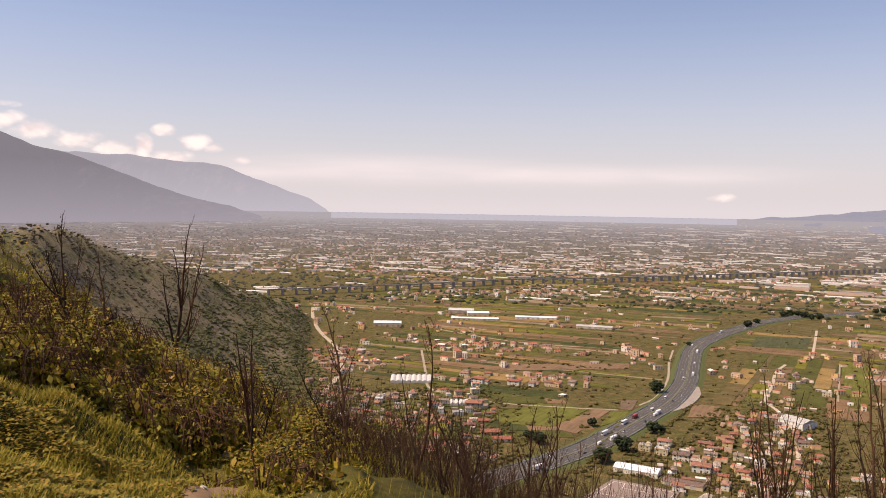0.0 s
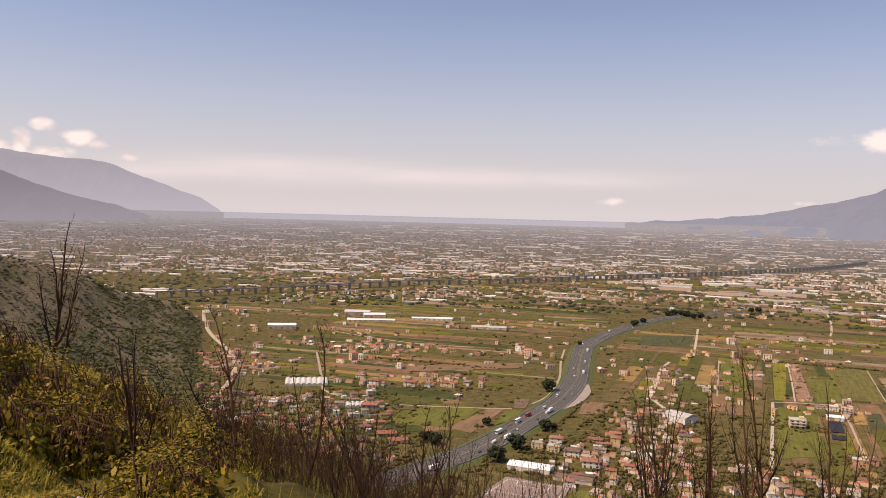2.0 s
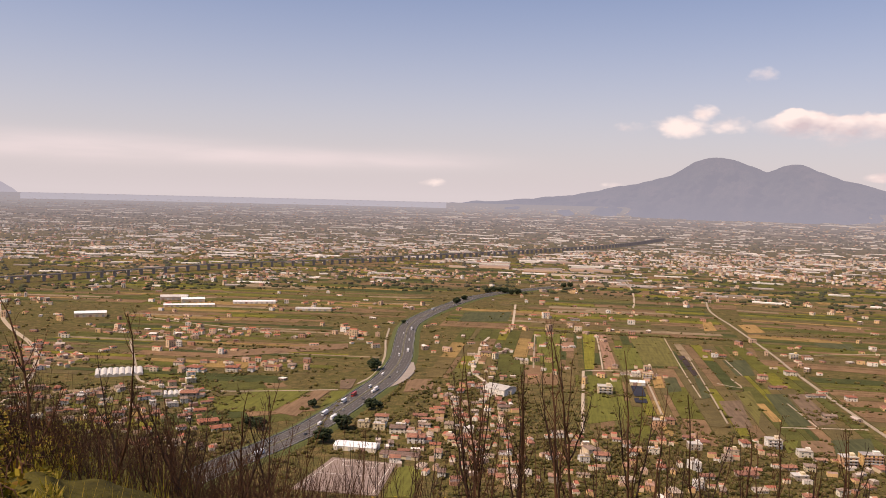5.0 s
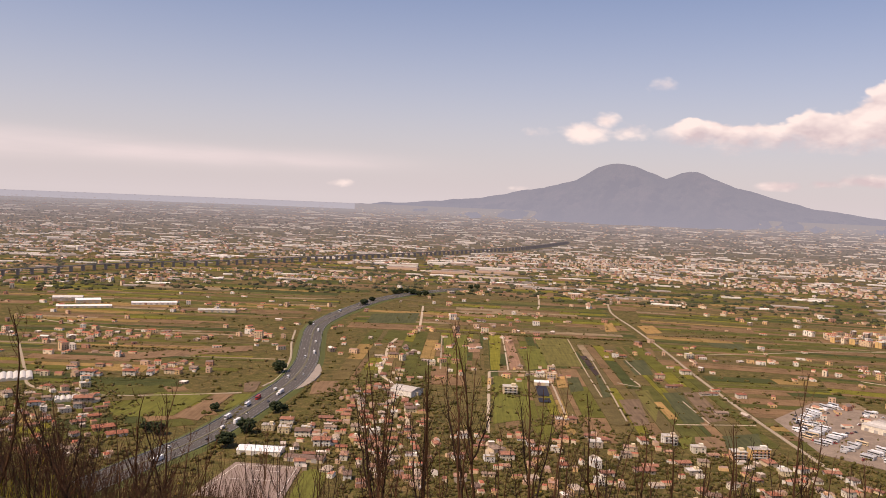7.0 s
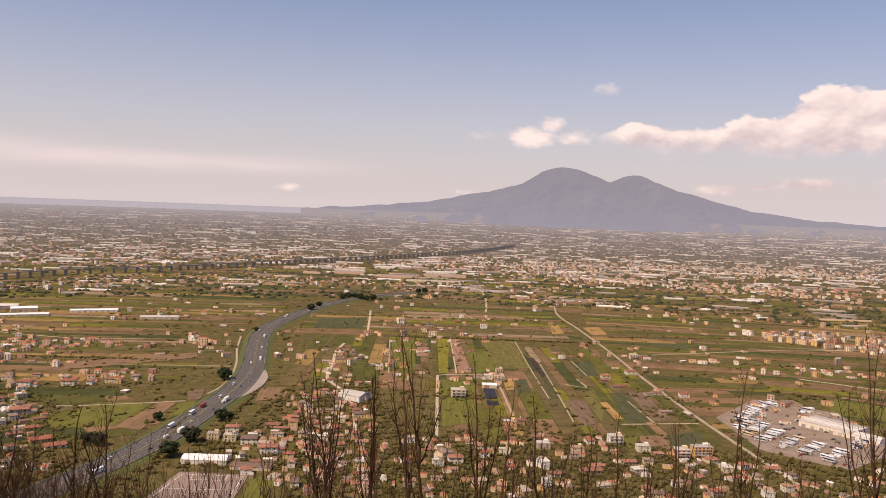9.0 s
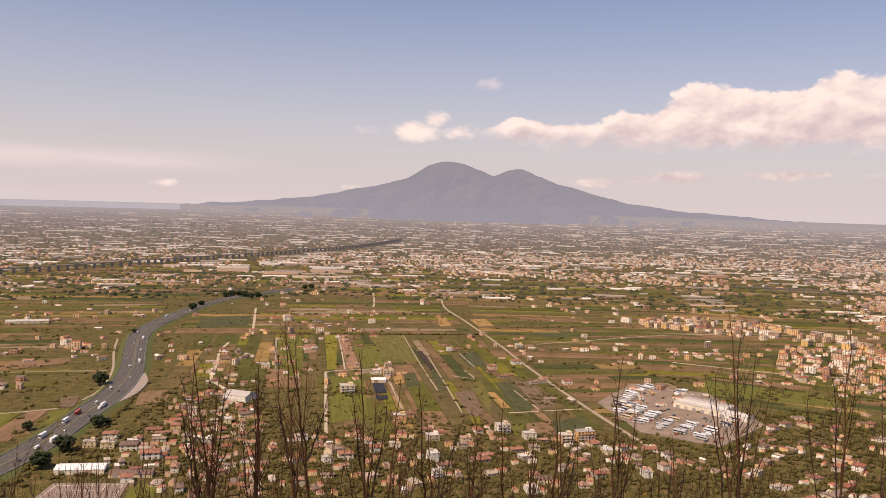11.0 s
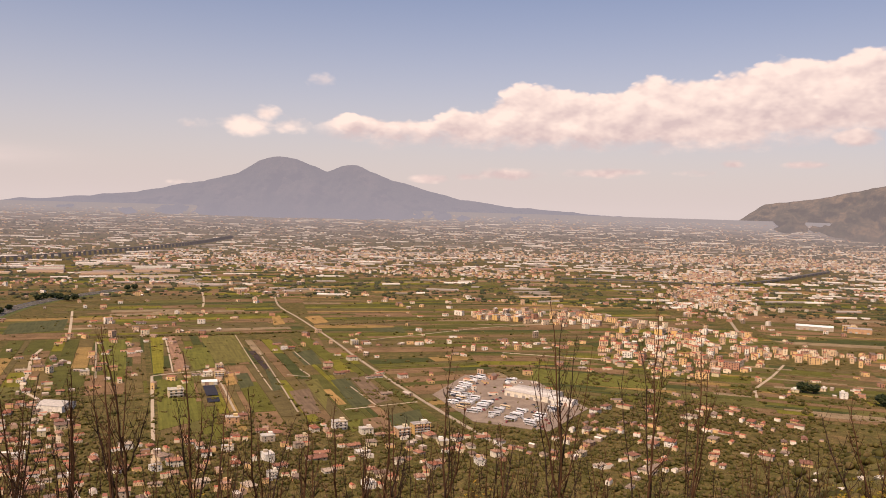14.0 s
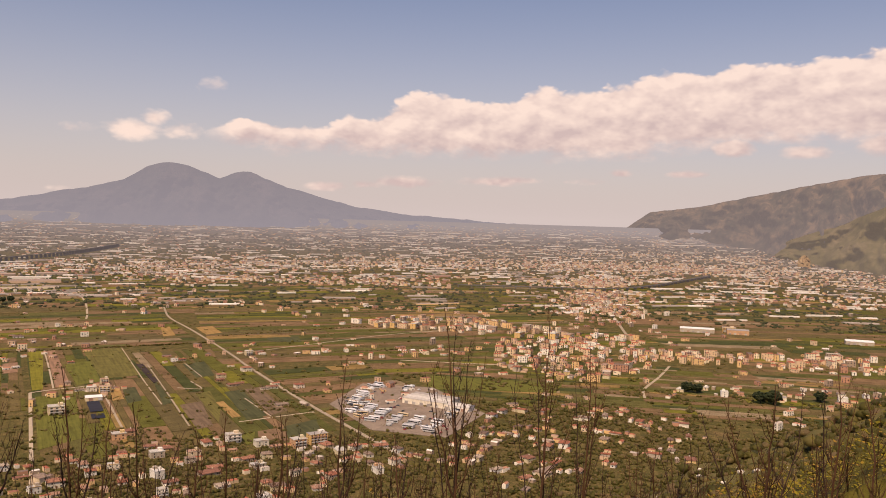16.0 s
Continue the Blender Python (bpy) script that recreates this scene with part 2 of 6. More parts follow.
woods_ = t_.mix(1.0, woods_, t_.ramp(t_.noise(0.25, 6.0, place(t_), 0.75), [(0.35, (0.55, 0.55, 0.55)), (0.65, (1.35, 1.35, 1.35))]), "MULTIPLY")
scrub_ = t_.mix(west_, scrub_, woods_)
c_ = t_.mix(up_, c_, scrub_)
near_ = t_.node("ShaderNodeMapRange", {"Value": t_.node("ShaderNodeVectorMath", {0: place(t_), 1: (0, 0, 198.4)}, operation="DISTANCE").outputs["Value"],
                                       "From Min": 30.0, "From Max": 55.0, "To Min": 1.0, "To Max": 0.0}).outputs[0]
turf_ = t_.ramp(t_.noise(1.6, 8.0, place(t_), 0.65), [(0.32, (0.035, 0.03, 0.01)), (0.47, (0.07, 0.06, 0.014)), (0.6, (0.11, 0.095, 0.02)), (0.72, (0.14, 0.09, 0.04))])
c_ = t_.mix(near_, c_, turf_)
finish(t_, c_, 0.95, t_.noise(3.0, 6.0, place(t_)), 0.12, 0.8, 0.1)

# the far plain takes up to 0.86 haze emission over its earth colour
m_backdrop_plain = hazed_mat("hazed_far_plain", ground_build, 0.06, 0.86)


def mount_build(lo, hi, bare):
    def build(t, p):
        n = t.noise(0.006, 8.0, p, 0.65)
        n2 = t.noise(0.03, 6.0, p, 0.6)
        c = t.ramp(t.math("MULTIPLY_ADD", n2, 0.4, t.math("MULTIPLY", n, 0.6)), [(0.40, lo), (0.5, hi), (0.60, bare)])
        return c, n2, 9.0
    return build


# ranges and volcano: haze mixed in as emission, denser towards the foot
m_mount_left_far = hazed_mat("hazed_left_range_far", mount_build((0.05, 0.06, 0.05), (0.08, 0.08, 0.06), (0.14, 0.12, 0.1)), 0.76, 0.76, low=0.3, haze_glow=(0.46, 0.445, 0.49))
m_mount_left = hazed_mat("hazed_left_range", mount_build((0.04, 0.05, 0.04), (0.07, 0.07, 0.05), (0.12, 0.1, 0.08)), 0.56, 0.56, low=0.34, haze_glow=(0.35, 0.33, 0.37))
m_volcano = hazed_mat("hazed_volcano_slopes", mount_build((0.04, 0.045, 0.045), (0.07, 0.07, 0.06), (0.12, 0.1, 0.09)), 0.76, 0.76, low=0.14, haze_glow=(0.35, 0.35, 0.41))
m_mount_right = hazed_mat("hazed_right_range", mount_build((0.04, 0.045, 0.03), (0.11, 0.09, 0.06), (0.30, 0.21, 0.13)), 0.62, 0.62, low=0.12, haze_glow=(0.285, 0.26, 0.265))
m_mount_spur = hazed_mat("hazed_right_spur", mount_build((0.13, 0.12, 0.055), (0.18, 0.155, 0.08), (0.25, 0.2, 0.125)), 0.46, 0.46, low=0.08, haze_glow=(0.275, 0.24, 0.21))

m_asphalt = plain_mat("asphalt", (0.10, 0.093, 0.088), 0.25, 0.3, 1.0, 0.01, 0.0)
m_lane = plain_mat("road_paint", (0.33, 0.32, 0.30), 0.12, 2.0, 0.7, 0.003)
m_track = plain_mat("pale_gravel", (0.41, 0.335, 0.245), 0.3, 0.15, 0.95, 0.03)
m_concrete = plain_mat("concrete", (0.33, 0.28, 0.235), 0.3, 0.1, 0.95, 0.02, 0.05)
m_apron = plain_mat("stained_concrete_apron", (0.235, 0.185, 0.145), 0.6, 0.06, 0.95, 0.02, 0.05)
m_wall = pick_mat("house_plaster", [(0.0, (0.72, 0.61, 0.4)), (0.16, (0.8, 0.73, 0.6)), (0.34, (0.72, 0.52, 0.25)), (0.46, (0.72, 0.58, 0.4)),
                                    (0.6, (0.62, 0.38, 0.22)), (0.68, (0.84, 0.8, 0.72)), (0.88, (0.5, 0.42, 0.33))])
m_ochre = plain_mat("ochre_plaster", (0.72, 0.48, 0.2), 0.2, 0.5, 0.9, 0.02)
m_roof = pick_mat("clay_tiles", [(0.0, (0.33, 0.13, 0.08)), (0.22, (0.36, 0.17, 0.11)), (0.42, (0.27, 0.13, 0.09)), (0.58, (0.38, 0.22, 0.15)),
                                 (0.72, (0.30, 0.22, 0.17)), (0.84, (0.21, 0.14, 0.11)), (0.93, (0.45, 0.36, 0.28))], vary=0.45, scale=0.6)
m_flat = pick_mat("flat_roof", [(0.0, (0.5, 0.47, 0.43)), (0.3, (0.36, 0.33, 0.31)), (0.6, (0.6, 0.57, 0.53)), (0.85, (0.42, 0.26, 0.19))])
m_pane = plain_mat("window_glass", (0.04, 0.045, 0.05), 0.2, 1.0, 0.15, 0.0, 0.5)
m_door = plain_mat("door_wood", (0.16, 0.09, 0.05), 0.2, 2.0, 0.6, 0.01)
m_film = plain_mat("greenhouse_film", (0.6, 0.57, 0.52), 0.12, 0.2, 0.5, 0.02, 0.4, per="island")
m_white = plain_mat("white_sheet_metal", (0.8, 0.79, 0.77), 0.08, 0.3, 0.45, 0.01, 0.5)


def field_build(t, p):
    r = t.node("ShaderNodeNewGeometry").outputs["Random Per Island"]
    r2 = t.node("ShaderNodeObjectInfo").outputs["Random"]
    k = t.math("FRACT", t.math("ADD", r, r2))
    c = t.ramp(k, [(0.0, (0.095, 0.1, 0.032)), (0.14, (0.145, 0.115, 0.055)), (0.25, (0.19, 0.13, 0.08)), (0.36, (0.115, 0.118, 0.03)),
                   (0.47, (0.125, 0.12, 0.045)), (0.56, (0.17, 0.165, 0.03)), (0.62, (0.22, 0.145, 0.092)), (0.70, (0.065, 0.078, 0.03)),
                   (0.79, (0.28, 0.195, 0.085)), (0.83, (0.13, 0.108, 0.055)), (0.95, (0.27, 0.215, 0.155))], "CONSTANT")
    n = t.noise(0.05, 6.0, p, 0.6)
    n2 = t.noise(0.7, 5.0, p, 0.7)
    c = t.mix(1.0, c, t.ramp(n, [(0.25, (0.66, 0.62, 0.52)), (0.75, (1.3, 1.22, 1.02))]), "MULTIPLY")
    c = t.mix(1.0, c, t.ramp(n2, [(0.25, (0.55, 0.55, 0.55)), (0.75, (1.3, 1.3, 1.3))]), "MULTIPLY")
    return c, n2, 0.4


m_field, t_ = material("ploughed_and_green_fields")
c_, b_, s_ = field_build(t_, place(t_))
finish(t_, c_, 0.95, b_, s_, 0.7, 0.1)


def crop_mat(name, color, across=0.35, along=0.02):
    """Crop or soil in drilled rows that run away from the hill."""
    m, t = material(name)
    p = place(t)
    rows = t.noise(1.0, 4.0, t.node("ShaderNodeVectorMath", {0: p, 1: (across, along, 0.0)}, operation="MULTIPLY").outputs[0], 0.6)
    spots = t.noise(0.09, 6.0, p, 0.65)
    color = (color[0] * 1.1, color[1], color[2] * 0.88)
    k = t.math("ADD", t.math("MULTIPLY", rows, 0.6), t.math("MULTIPLY", spots, 0.4))
    c = t.ramp(k, [(0.33, tuple(v * 0.6 for v in color)), (0.5, color), (0.68, tuple(v * 1.4 for v in color))])
    finish(t, c, 0.95, rows, 0.2, 0.6, 0.1)
    return m


CROPS = {"yellow-green": (0.165, 0.165, 0.028), "green": (0.115, 0.125, 0.032), "deep green": (0.07, 0.08, 0.042), "brown": (0.185, 0.13, 0.085), "pinkish brown": (0.25, 0.165, 0.12),
         "ochre": (0.29, 0.20, 0.085), "grey-brown": (0.15, 0.115, 0.085), "dark": (0.05, 0.04, 0.042), "olive": (0.125, 0.12, 0.042)}
crops = {k: crop_mat(k.replace(" ", "_") + "_crop", c) for k, c in CROPS.items()}
m_court = plain_mat("worn_clay_court", (0.27, 0.205, 0.17), 0.15, 0.08, 0.9, 0.01)


def leaf_mat(name, stops, through_=0.28):
    m, t = material(name)
    r = t.node("ShaderNodeNewGeometry").outputs["Random Per Island"]
    k = t.math("ADD", t.math("MULTIPLY", r, 0.7), t.math("MULTIPLY", t.noise(0.5, 4.0, place(t)), 0.3))
    c = t.ramp(k, stops)
    p = t.node("ShaderNodeBsdfPrincipled", {"Base Color": c, "Roughness": 0.65, "Specular IOR Level": 0.25})
    tr = t.node("ShaderNodeBsdfTranslucent", {"Color": c})
    mx = t.node("ShaderNodeMixShader", {0: through_, 1: p.outputs[0], 2: tr.outputs[0]})
    t.node("ShaderNodeOutputMaterial", {"Surface": mx.outputs[0]})
    return m


m_dark_leaf = leaf_mat("dark_evergreen_leaf", [(0.2, (0.018, 0.03, 0.012)), (0.6, (0.035, 0.05, 0.018)), (0.85, (0.06, 0.07, 0.025))])
m_wood_leaf = leaf_mat("spring_wood_leaf", [(0.1, (0.07, 0.068, 0.018)), (0.4, (0.13, 0.118, 0.03)), (0.6, (0.2, 0.165, 0.05)), (0.8, (0.21, 0.15, 0.07)), (0.95, (0.18, 0.13, 0.08))], 0.45)
m_spur_leaf = leaf_mat("hill_wood_leaf", [(0.1, (0.13, 0.13, 0.06)), (0.4, (0.19, 0.165, 0.085)), (0.65, (0.22, 0.175, 0.115)), (0.9, (0.23, 0.18, 0.13))], 0.5)
m_green_wood = leaf_mat("foot_wood_leaf", [(0.1, (0.10, 0.12, 0.045)), (0.4, (0.16, 0.17, 0.06)), (0.65, (0.21, 0.195, 0.075)), (0.9, (0.22, 0.18, 0.10))], 0.5)
m_bramble = leaf_mat("bramble_leaf", [(0.1, (0.07, 0.06, 0.006)), (0.35, (0.165, 0.138, 0.010)), (0.6, (0.29, 0.235, 0.018)), (0.85, (0.36, 0.2, 0.04)), (0.97, (0.5, 0.36, 0.2))])
m_blade = leaf_mat("grass_blade", [(0.1, (0.16, 0.15, 0.01)), (0.5, (0.27, 0.225, 0.018)), (0.8, (0.36, 0.26, 0.04)), (0.95, (0.40, 0.26, 0.09))])
m_bark = plain_mat("grey_brown_bark", (0.045, 0.027, 0.02), 0.4, 14.0, 0.9, 0.004)
m_twig = plain_mat("reddish_twig", (0.085, 0.042, 0.022), 0.35, 18.0, 0.85, 0.003)
m_rock = plain_mat("pale_limestone", (0.52, 0.48, 0.42), 0.25, 9.0, 0.9, 0.02)
m_soil = plain_mat("trodden_soil", (0.25, 0.155, 0.085), 0.3, 5.0, 0.95, 0.03)

# ---------------------------------------------------------------- mesh help


def link(name, verts, faces, mats, parent=None, idx=None, label="", smooth=False):
    me = bpy.data.meshes.new(name)
    me.from_pydata([tuple(v) for v in verts], [], [tuple(f) for f in faces])
    for m in (mats if isinstance(mats, (list, tuple)) else [mats]):
        me.materials.append(m)
    if idx is not None:
        me.polygons.foreach_set("material_index", np.asarray(idx, dtype=np.int32))
    if smooth:
        me.polygons.foreach_set("use_smooth", np.ones(len(me.polygons), dtype=bool))
    me.update()
    ob = new(name, me)
    if parent is not None:
        ob.parent = parent
    if label:
        tagged(ob, label)
    return ob


def part(name, bm, mat, parent, label=""):
    me = bpy.data.meshes.new(name)
    bm.to_mesh(me)
    bm.free()
    me.materials.append(mat)
    ob = new(name, me)
    ob.parent = parent
    return tagged(ob, label) if label else ob


def link_many(name, verts, quads, mat, label, category):
    """A mesh of very many small faces, all with the same number of corners."""
    me = bpy.data.meshes.new(name)
    n, k = quads.shape
    me.vertices.add(len(verts))
    me.vertices.foreach_set("co", np.ascontiguousarray(verts, dtype=np.float32).ravel())
    me.loops.add(n * k)
    me.loops.foreach_set("vertex_index", quads.astype(np.int32).ravel())
    me.polygons.add(n)
    me.polygons.foreach_set("loop_start", np.arange(0, n * k, k, dtype=np.int32))
    me.update(calc_edges=True)
    me.materials.append(mat)
    ob = new(name, me)
    return tagged(ob, label, category, kind="stuff") if label else ob


def smooth01(a, b, v):
    k = np.clip((np.asarray(v, dtype=float) - a) / (b - a), 0, 1)
    return k * k * (3 - 2 * k)


# Far distances draw together beyond KNEE, along the line of sight, to stay inside the camera's reach
KNEE, DEEP = 2600.0, 2150.0


def reach(rho):
    rho = np.asarray(rho, dtype=float)
    return np.where(rho < KNEE, rho, KNEE + DEEP * (1 - np.exp(-np.maximum(rho - KNEE, 0) / DEEP)))


def draw_in(v):
    v = np.asarray(v, dtype=float).reshape(-1, 3)
    rho = np.maximum(np.hypot(v[:, 0], v[:, 1]), 1e-6)
    s = reach(rho) / rho
    return np.column_stack((v[:, 0] * s, v[:, 1] * s, EYE + (v[:, 2] - EYE) * s))


@functools.lru_cache(None)
def waves(scale, seed, octaves):
    r = np.random.RandomState(int(seed * 10) + 7)
    out = []
    for o in range(octaves):
        for _ in range(3):
            a, ph = r.uniform(0, 2 * math.pi, 2)
            out.append((math.cos(a), math.sin(a), ph, 2 * math.pi / scale * (2 ** o) * r.uniform(0.7, 1.3), 1 / (3 * 1.8 ** o)))
    return out


def fbm(x, y, scale, seed=0.0, octaves=4):
    total = 0.0
    for ca, sa, ph, f, k in waves(scale, seed, octaves):
        total = total + np.sin((x * ca + y * sa) * f + ph + 1.7 * np.sin((y * ca - x * sa) * f * 0.6 + ph * 2)) * k
    return total


TAN = lambda deg: np.tan(np.radians(deg))


def terrain(x, y):
    """Height of the ground: plain at 0, the hillside under the camera, a wooded spur and a scrubby shoulder."""
    x, y = np.asarray(x, dtype=float), np.asarray(y, dtype=float)
    r = np.maximum(np.hypot(x, y), 0.01)
    az = np.degrees(np.arctan2(x, y))
    # grass bank beside the path and hillside falling away from it
    crest = np.interp(az, [-180, -120, -80, -56.5, -50, -46, -40, -35, -27, -18, 36, 42, 60, 90, 130, 180],
                      [24, 14, 3, -4.2, -8.4, -10.9, -14.2, -16.2, -19.6, -25, -25, -25, -22, -8, 16, 24])
    rim = 16.0
    z_rim = EYE + rim * TAN(crest)
    k = np.clip(r / rim, 0, 1)
    near = 198.4 + (z_rim - 198.4) * (0.35 * k + 0.65 * k * k)
    behind = smooth01(-1, 9, crest)
    fall = np.where(r > rim, (r - rim) * TAN(33) * (1 - behind) - behind * (r - rim) * 0.45, 0.0)
    fall = np.where(fall > 110, 110 + (fall - 110) * 0.55, fall)
    fall = np.where(fall < -120, -120 + (fall + 120) * 0.25, fall)
    hill = np.where(r < rim, near, z_rim - fall)
    hill = hill + fbm(x, y, 3.5, 1, 4) * 0.22 * smooth01(1.5, 6, r) * (1 - 0.6 * smooth01(20, 60, r)) + fbm(x, y, 60, 2, 4) * 3.0 * smooth01(40, 120, r)
    # scrubby shoulder
    c2 = np.interp(az, [30, 38, 42, 46.6, 51.7, 55, 57, 75, 100], [-27, -23, -19, -15.6, -13.9, -12.1, -10.6, -3, 4])
    q = np.clip(np.log(np.maximum(r, 1) / 22.0) / np.log(140 / 22.0), 0, 1)
    el = (c2 - 7.5) + 7.5 * q ** 0.8
    sh = EYE + r * TAN(el)
    sh = np.where(r > 140, EYE + 140 * TAN(c2) - (r - 140) * 0.5, sh)
    sh = np.where((az > 30) & (az < 110) & (r > 10), sh + fbm(x, y, 25, 3, 4) * 1.3, -50)
    # wooded spur running down to the plain
    c3 = np.interp(az, [-100, -70, -56.5, -54.7, -53.1, -51.4, -50.1, -48, -45.5, -42.9, -40.7, -38.4, -37.2, -36],
                   [4, 0, -1.93, -1.3, -1.75, -2.45, -3.0, -3.57, -4.34, -5.3, -6.08, -6.87, -7.65, -8.6])
    rc = np.interp(az, [-90, -57, -37], [700, 850, 1480])
    r0 = np.interp(az, [-90, -57, -46, -37], [250, 330, 420, 800])
    zc = np.maximum(EYE + rc * TAN(c3), 0.0)
    up = np.clip((r - r0) / (rc - r0), 0, 1)
    sp = zc * up ** 1.5 * (1.6 - 0.6 * up) + fbm(x, y, 140, 4, 4) * 6.0 * np.clip(zc / 50, 0, 1) * up
    sp = np.where(r > rc, zc - (r - rc) * 0.42, sp)
    sp = np.where((az < -36.4) & (az > -125) & (r > r0), sp, -50)
    z = np.maximum(np.maximum(hill, sh), sp)
    return np.where(z < 0.0, 0.0, z)


def ground_z(x, y):
    r, az = math.hypot(x, y), math.degrees(math.atan2(x, y))
    if (abs(az) < 33 and r > 560) or (r > 1900 and abs(az) < 70):
        return 0.0
    return float(terrain(x, y))


# ---------------------------------------------------------------- the ground sheet
az_list = np.concatenate((np.arange(-180, -66, 4.0), np.arange(-66, 66.01, 0.5), np.arange(70, 180, 4.0)))
r_near = np.concatenate(([0.02], np.geomspace(0.6, 2600, 230)))
r_far = np.geomspace(2600, 26000, 60)


def polar(name, azs, radii, mat, warp):
    A, Rr = np.meshgrid(np.radians(azs), radii)
    X, Y = Rr * np.sin(A), Rr * np.cos(A)
    Z = terrain(X, Y) if not warp else np.where(np.abs(np.degrees(A)) > 75, terrain(X, Y) * 0, 0.0)
    v = np.column_stack((X.ravel(), Y.ravel(), Z.ravel()))
    if warp:
        v = draw_in(v)
    n, m = len(radii), len(azs)
    faces = [(i * m + j, i * m + (j + 1) % m, (i + 1) * m + (j + 1) % m, (i + 1) * m + j) for i in range(n - 1) for j in range(m)]
    return link(name, v, [f[::-1] for f in faces], mat, smooth=True)


ground = polar("ground", az_list, r_near, m_ground, False)
tagged(ground, "valley plain and grassy hillside under the viewpoint", "ground", kind="structure")
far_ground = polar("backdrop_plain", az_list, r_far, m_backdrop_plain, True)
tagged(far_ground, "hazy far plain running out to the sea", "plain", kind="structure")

# the sea is mostly haze emission (0.92) over a blue water colour
m_sea = hazed_mat("hazed_far_sea", lambda t, p: (t.ramp(t.noise(0.01, 3.0, p), [(0.3, (0.12, 0.16, 0.2)), (0.7, (0.2, 0.24, 0.28))]), None, 0.0), 0.92, 0.92, haze_glow=(0.50, 0.485, 0.525))
A_, R_ = np.meshgrid(np.radians(np.arange(-35.9, -7.9, 0.5)), np.geomspace(13500, 25900, 14))
v = draw_in(np.column_stack(((R_ * np.sin(A_)).ravel(), (R_ * np.cos(A_)).ravel(), np.full(R_.size, 4.0))))
m = A_.shape[1]
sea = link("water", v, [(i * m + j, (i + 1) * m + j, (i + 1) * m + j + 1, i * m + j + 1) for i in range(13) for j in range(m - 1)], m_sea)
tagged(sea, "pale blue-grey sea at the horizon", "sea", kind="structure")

# ---------------------------------------------------------------- mountains


def mountain(name, prof_az, prof_el, base_az, base_el, depth, mat, label, rough=0.25, seed=1, step=0.12, push=0.0):
    azs = np.arange(prof_az[0], prof_az[-1] + 0.01, step)
    crest = np.interp(azs, prof_az, prof_el) + fbm(azs, azs * 0, 3.0, seed, 5) * 0.05
    base = np.minimum(np.interp(azs, base_az, base_el), crest - 0.02)
    rho = EYE / TAN(-np.minimum(base, -0.3))
    r0 = reach(rho) - 30 + push
    depth = np.minimum(depth, 4930 - r0)
    rows = 36
    verts = []
    for i in range(rows + 6):
        u = min(i / (rows - 1), 1.0)
        back = max(i - rows + 1, 0)
        r = r0 + depth * u + back * 8
        gully = fbm(azs * 1.0, np.full_like(azs, u * 3.0), 2.6, seed + 1, 5)
        el = base - 0.5 + (crest - base + 0.5) * (u ** 0.75) - back * 0.6
        env = math.sin(math.pi * u) ** 0.8 if u < 1 else 0.0
        rr = r + gully * depth * rough * env
        verts.append(np.column_stack((rr * np.sin(np.radians(azs)), rr * np.cos(np.radians(azs)), EYE + rr * TAN(el))))
    v = np.concatenate(verts)
    m = len(azs)
    faces = [(i * m + j, i * m + j + 1, (i + 1) * m + j + 1, (i + 1) * m + j) for i in range(rows + 5) for j in range(m - 1)]
    ob = link(name, v, faces, mat, smooth=True)
    return tagged(ob, label, "mountain", kind="structure")


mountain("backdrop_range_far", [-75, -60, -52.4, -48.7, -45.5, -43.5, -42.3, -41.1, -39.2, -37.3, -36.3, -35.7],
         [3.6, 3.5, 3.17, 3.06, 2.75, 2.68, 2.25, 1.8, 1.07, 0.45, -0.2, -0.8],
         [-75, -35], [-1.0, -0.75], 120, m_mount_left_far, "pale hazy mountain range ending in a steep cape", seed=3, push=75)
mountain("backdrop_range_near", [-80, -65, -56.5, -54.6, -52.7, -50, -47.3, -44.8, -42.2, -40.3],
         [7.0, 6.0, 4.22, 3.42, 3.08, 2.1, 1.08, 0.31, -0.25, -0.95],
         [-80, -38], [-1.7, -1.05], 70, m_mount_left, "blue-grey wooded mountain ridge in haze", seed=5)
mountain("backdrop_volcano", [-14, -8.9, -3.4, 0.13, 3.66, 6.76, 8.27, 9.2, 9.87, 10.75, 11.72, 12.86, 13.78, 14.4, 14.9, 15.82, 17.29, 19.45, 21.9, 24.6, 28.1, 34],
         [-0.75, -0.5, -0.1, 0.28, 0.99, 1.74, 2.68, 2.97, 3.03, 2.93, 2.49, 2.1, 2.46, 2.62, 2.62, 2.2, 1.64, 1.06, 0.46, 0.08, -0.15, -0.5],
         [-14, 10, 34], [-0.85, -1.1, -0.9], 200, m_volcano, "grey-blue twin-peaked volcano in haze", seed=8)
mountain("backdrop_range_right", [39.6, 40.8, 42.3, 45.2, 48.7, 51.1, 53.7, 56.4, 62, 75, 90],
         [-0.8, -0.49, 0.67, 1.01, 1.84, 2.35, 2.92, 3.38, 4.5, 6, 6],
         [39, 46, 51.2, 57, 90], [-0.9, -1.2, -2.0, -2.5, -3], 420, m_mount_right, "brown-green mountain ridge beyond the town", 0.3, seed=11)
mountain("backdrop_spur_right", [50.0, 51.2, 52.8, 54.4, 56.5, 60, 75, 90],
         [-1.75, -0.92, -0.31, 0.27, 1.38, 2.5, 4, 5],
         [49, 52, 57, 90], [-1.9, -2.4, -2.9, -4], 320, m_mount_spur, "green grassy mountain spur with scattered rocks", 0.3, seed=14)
import collections

# ---------------------------------------------------------------- roads and rails


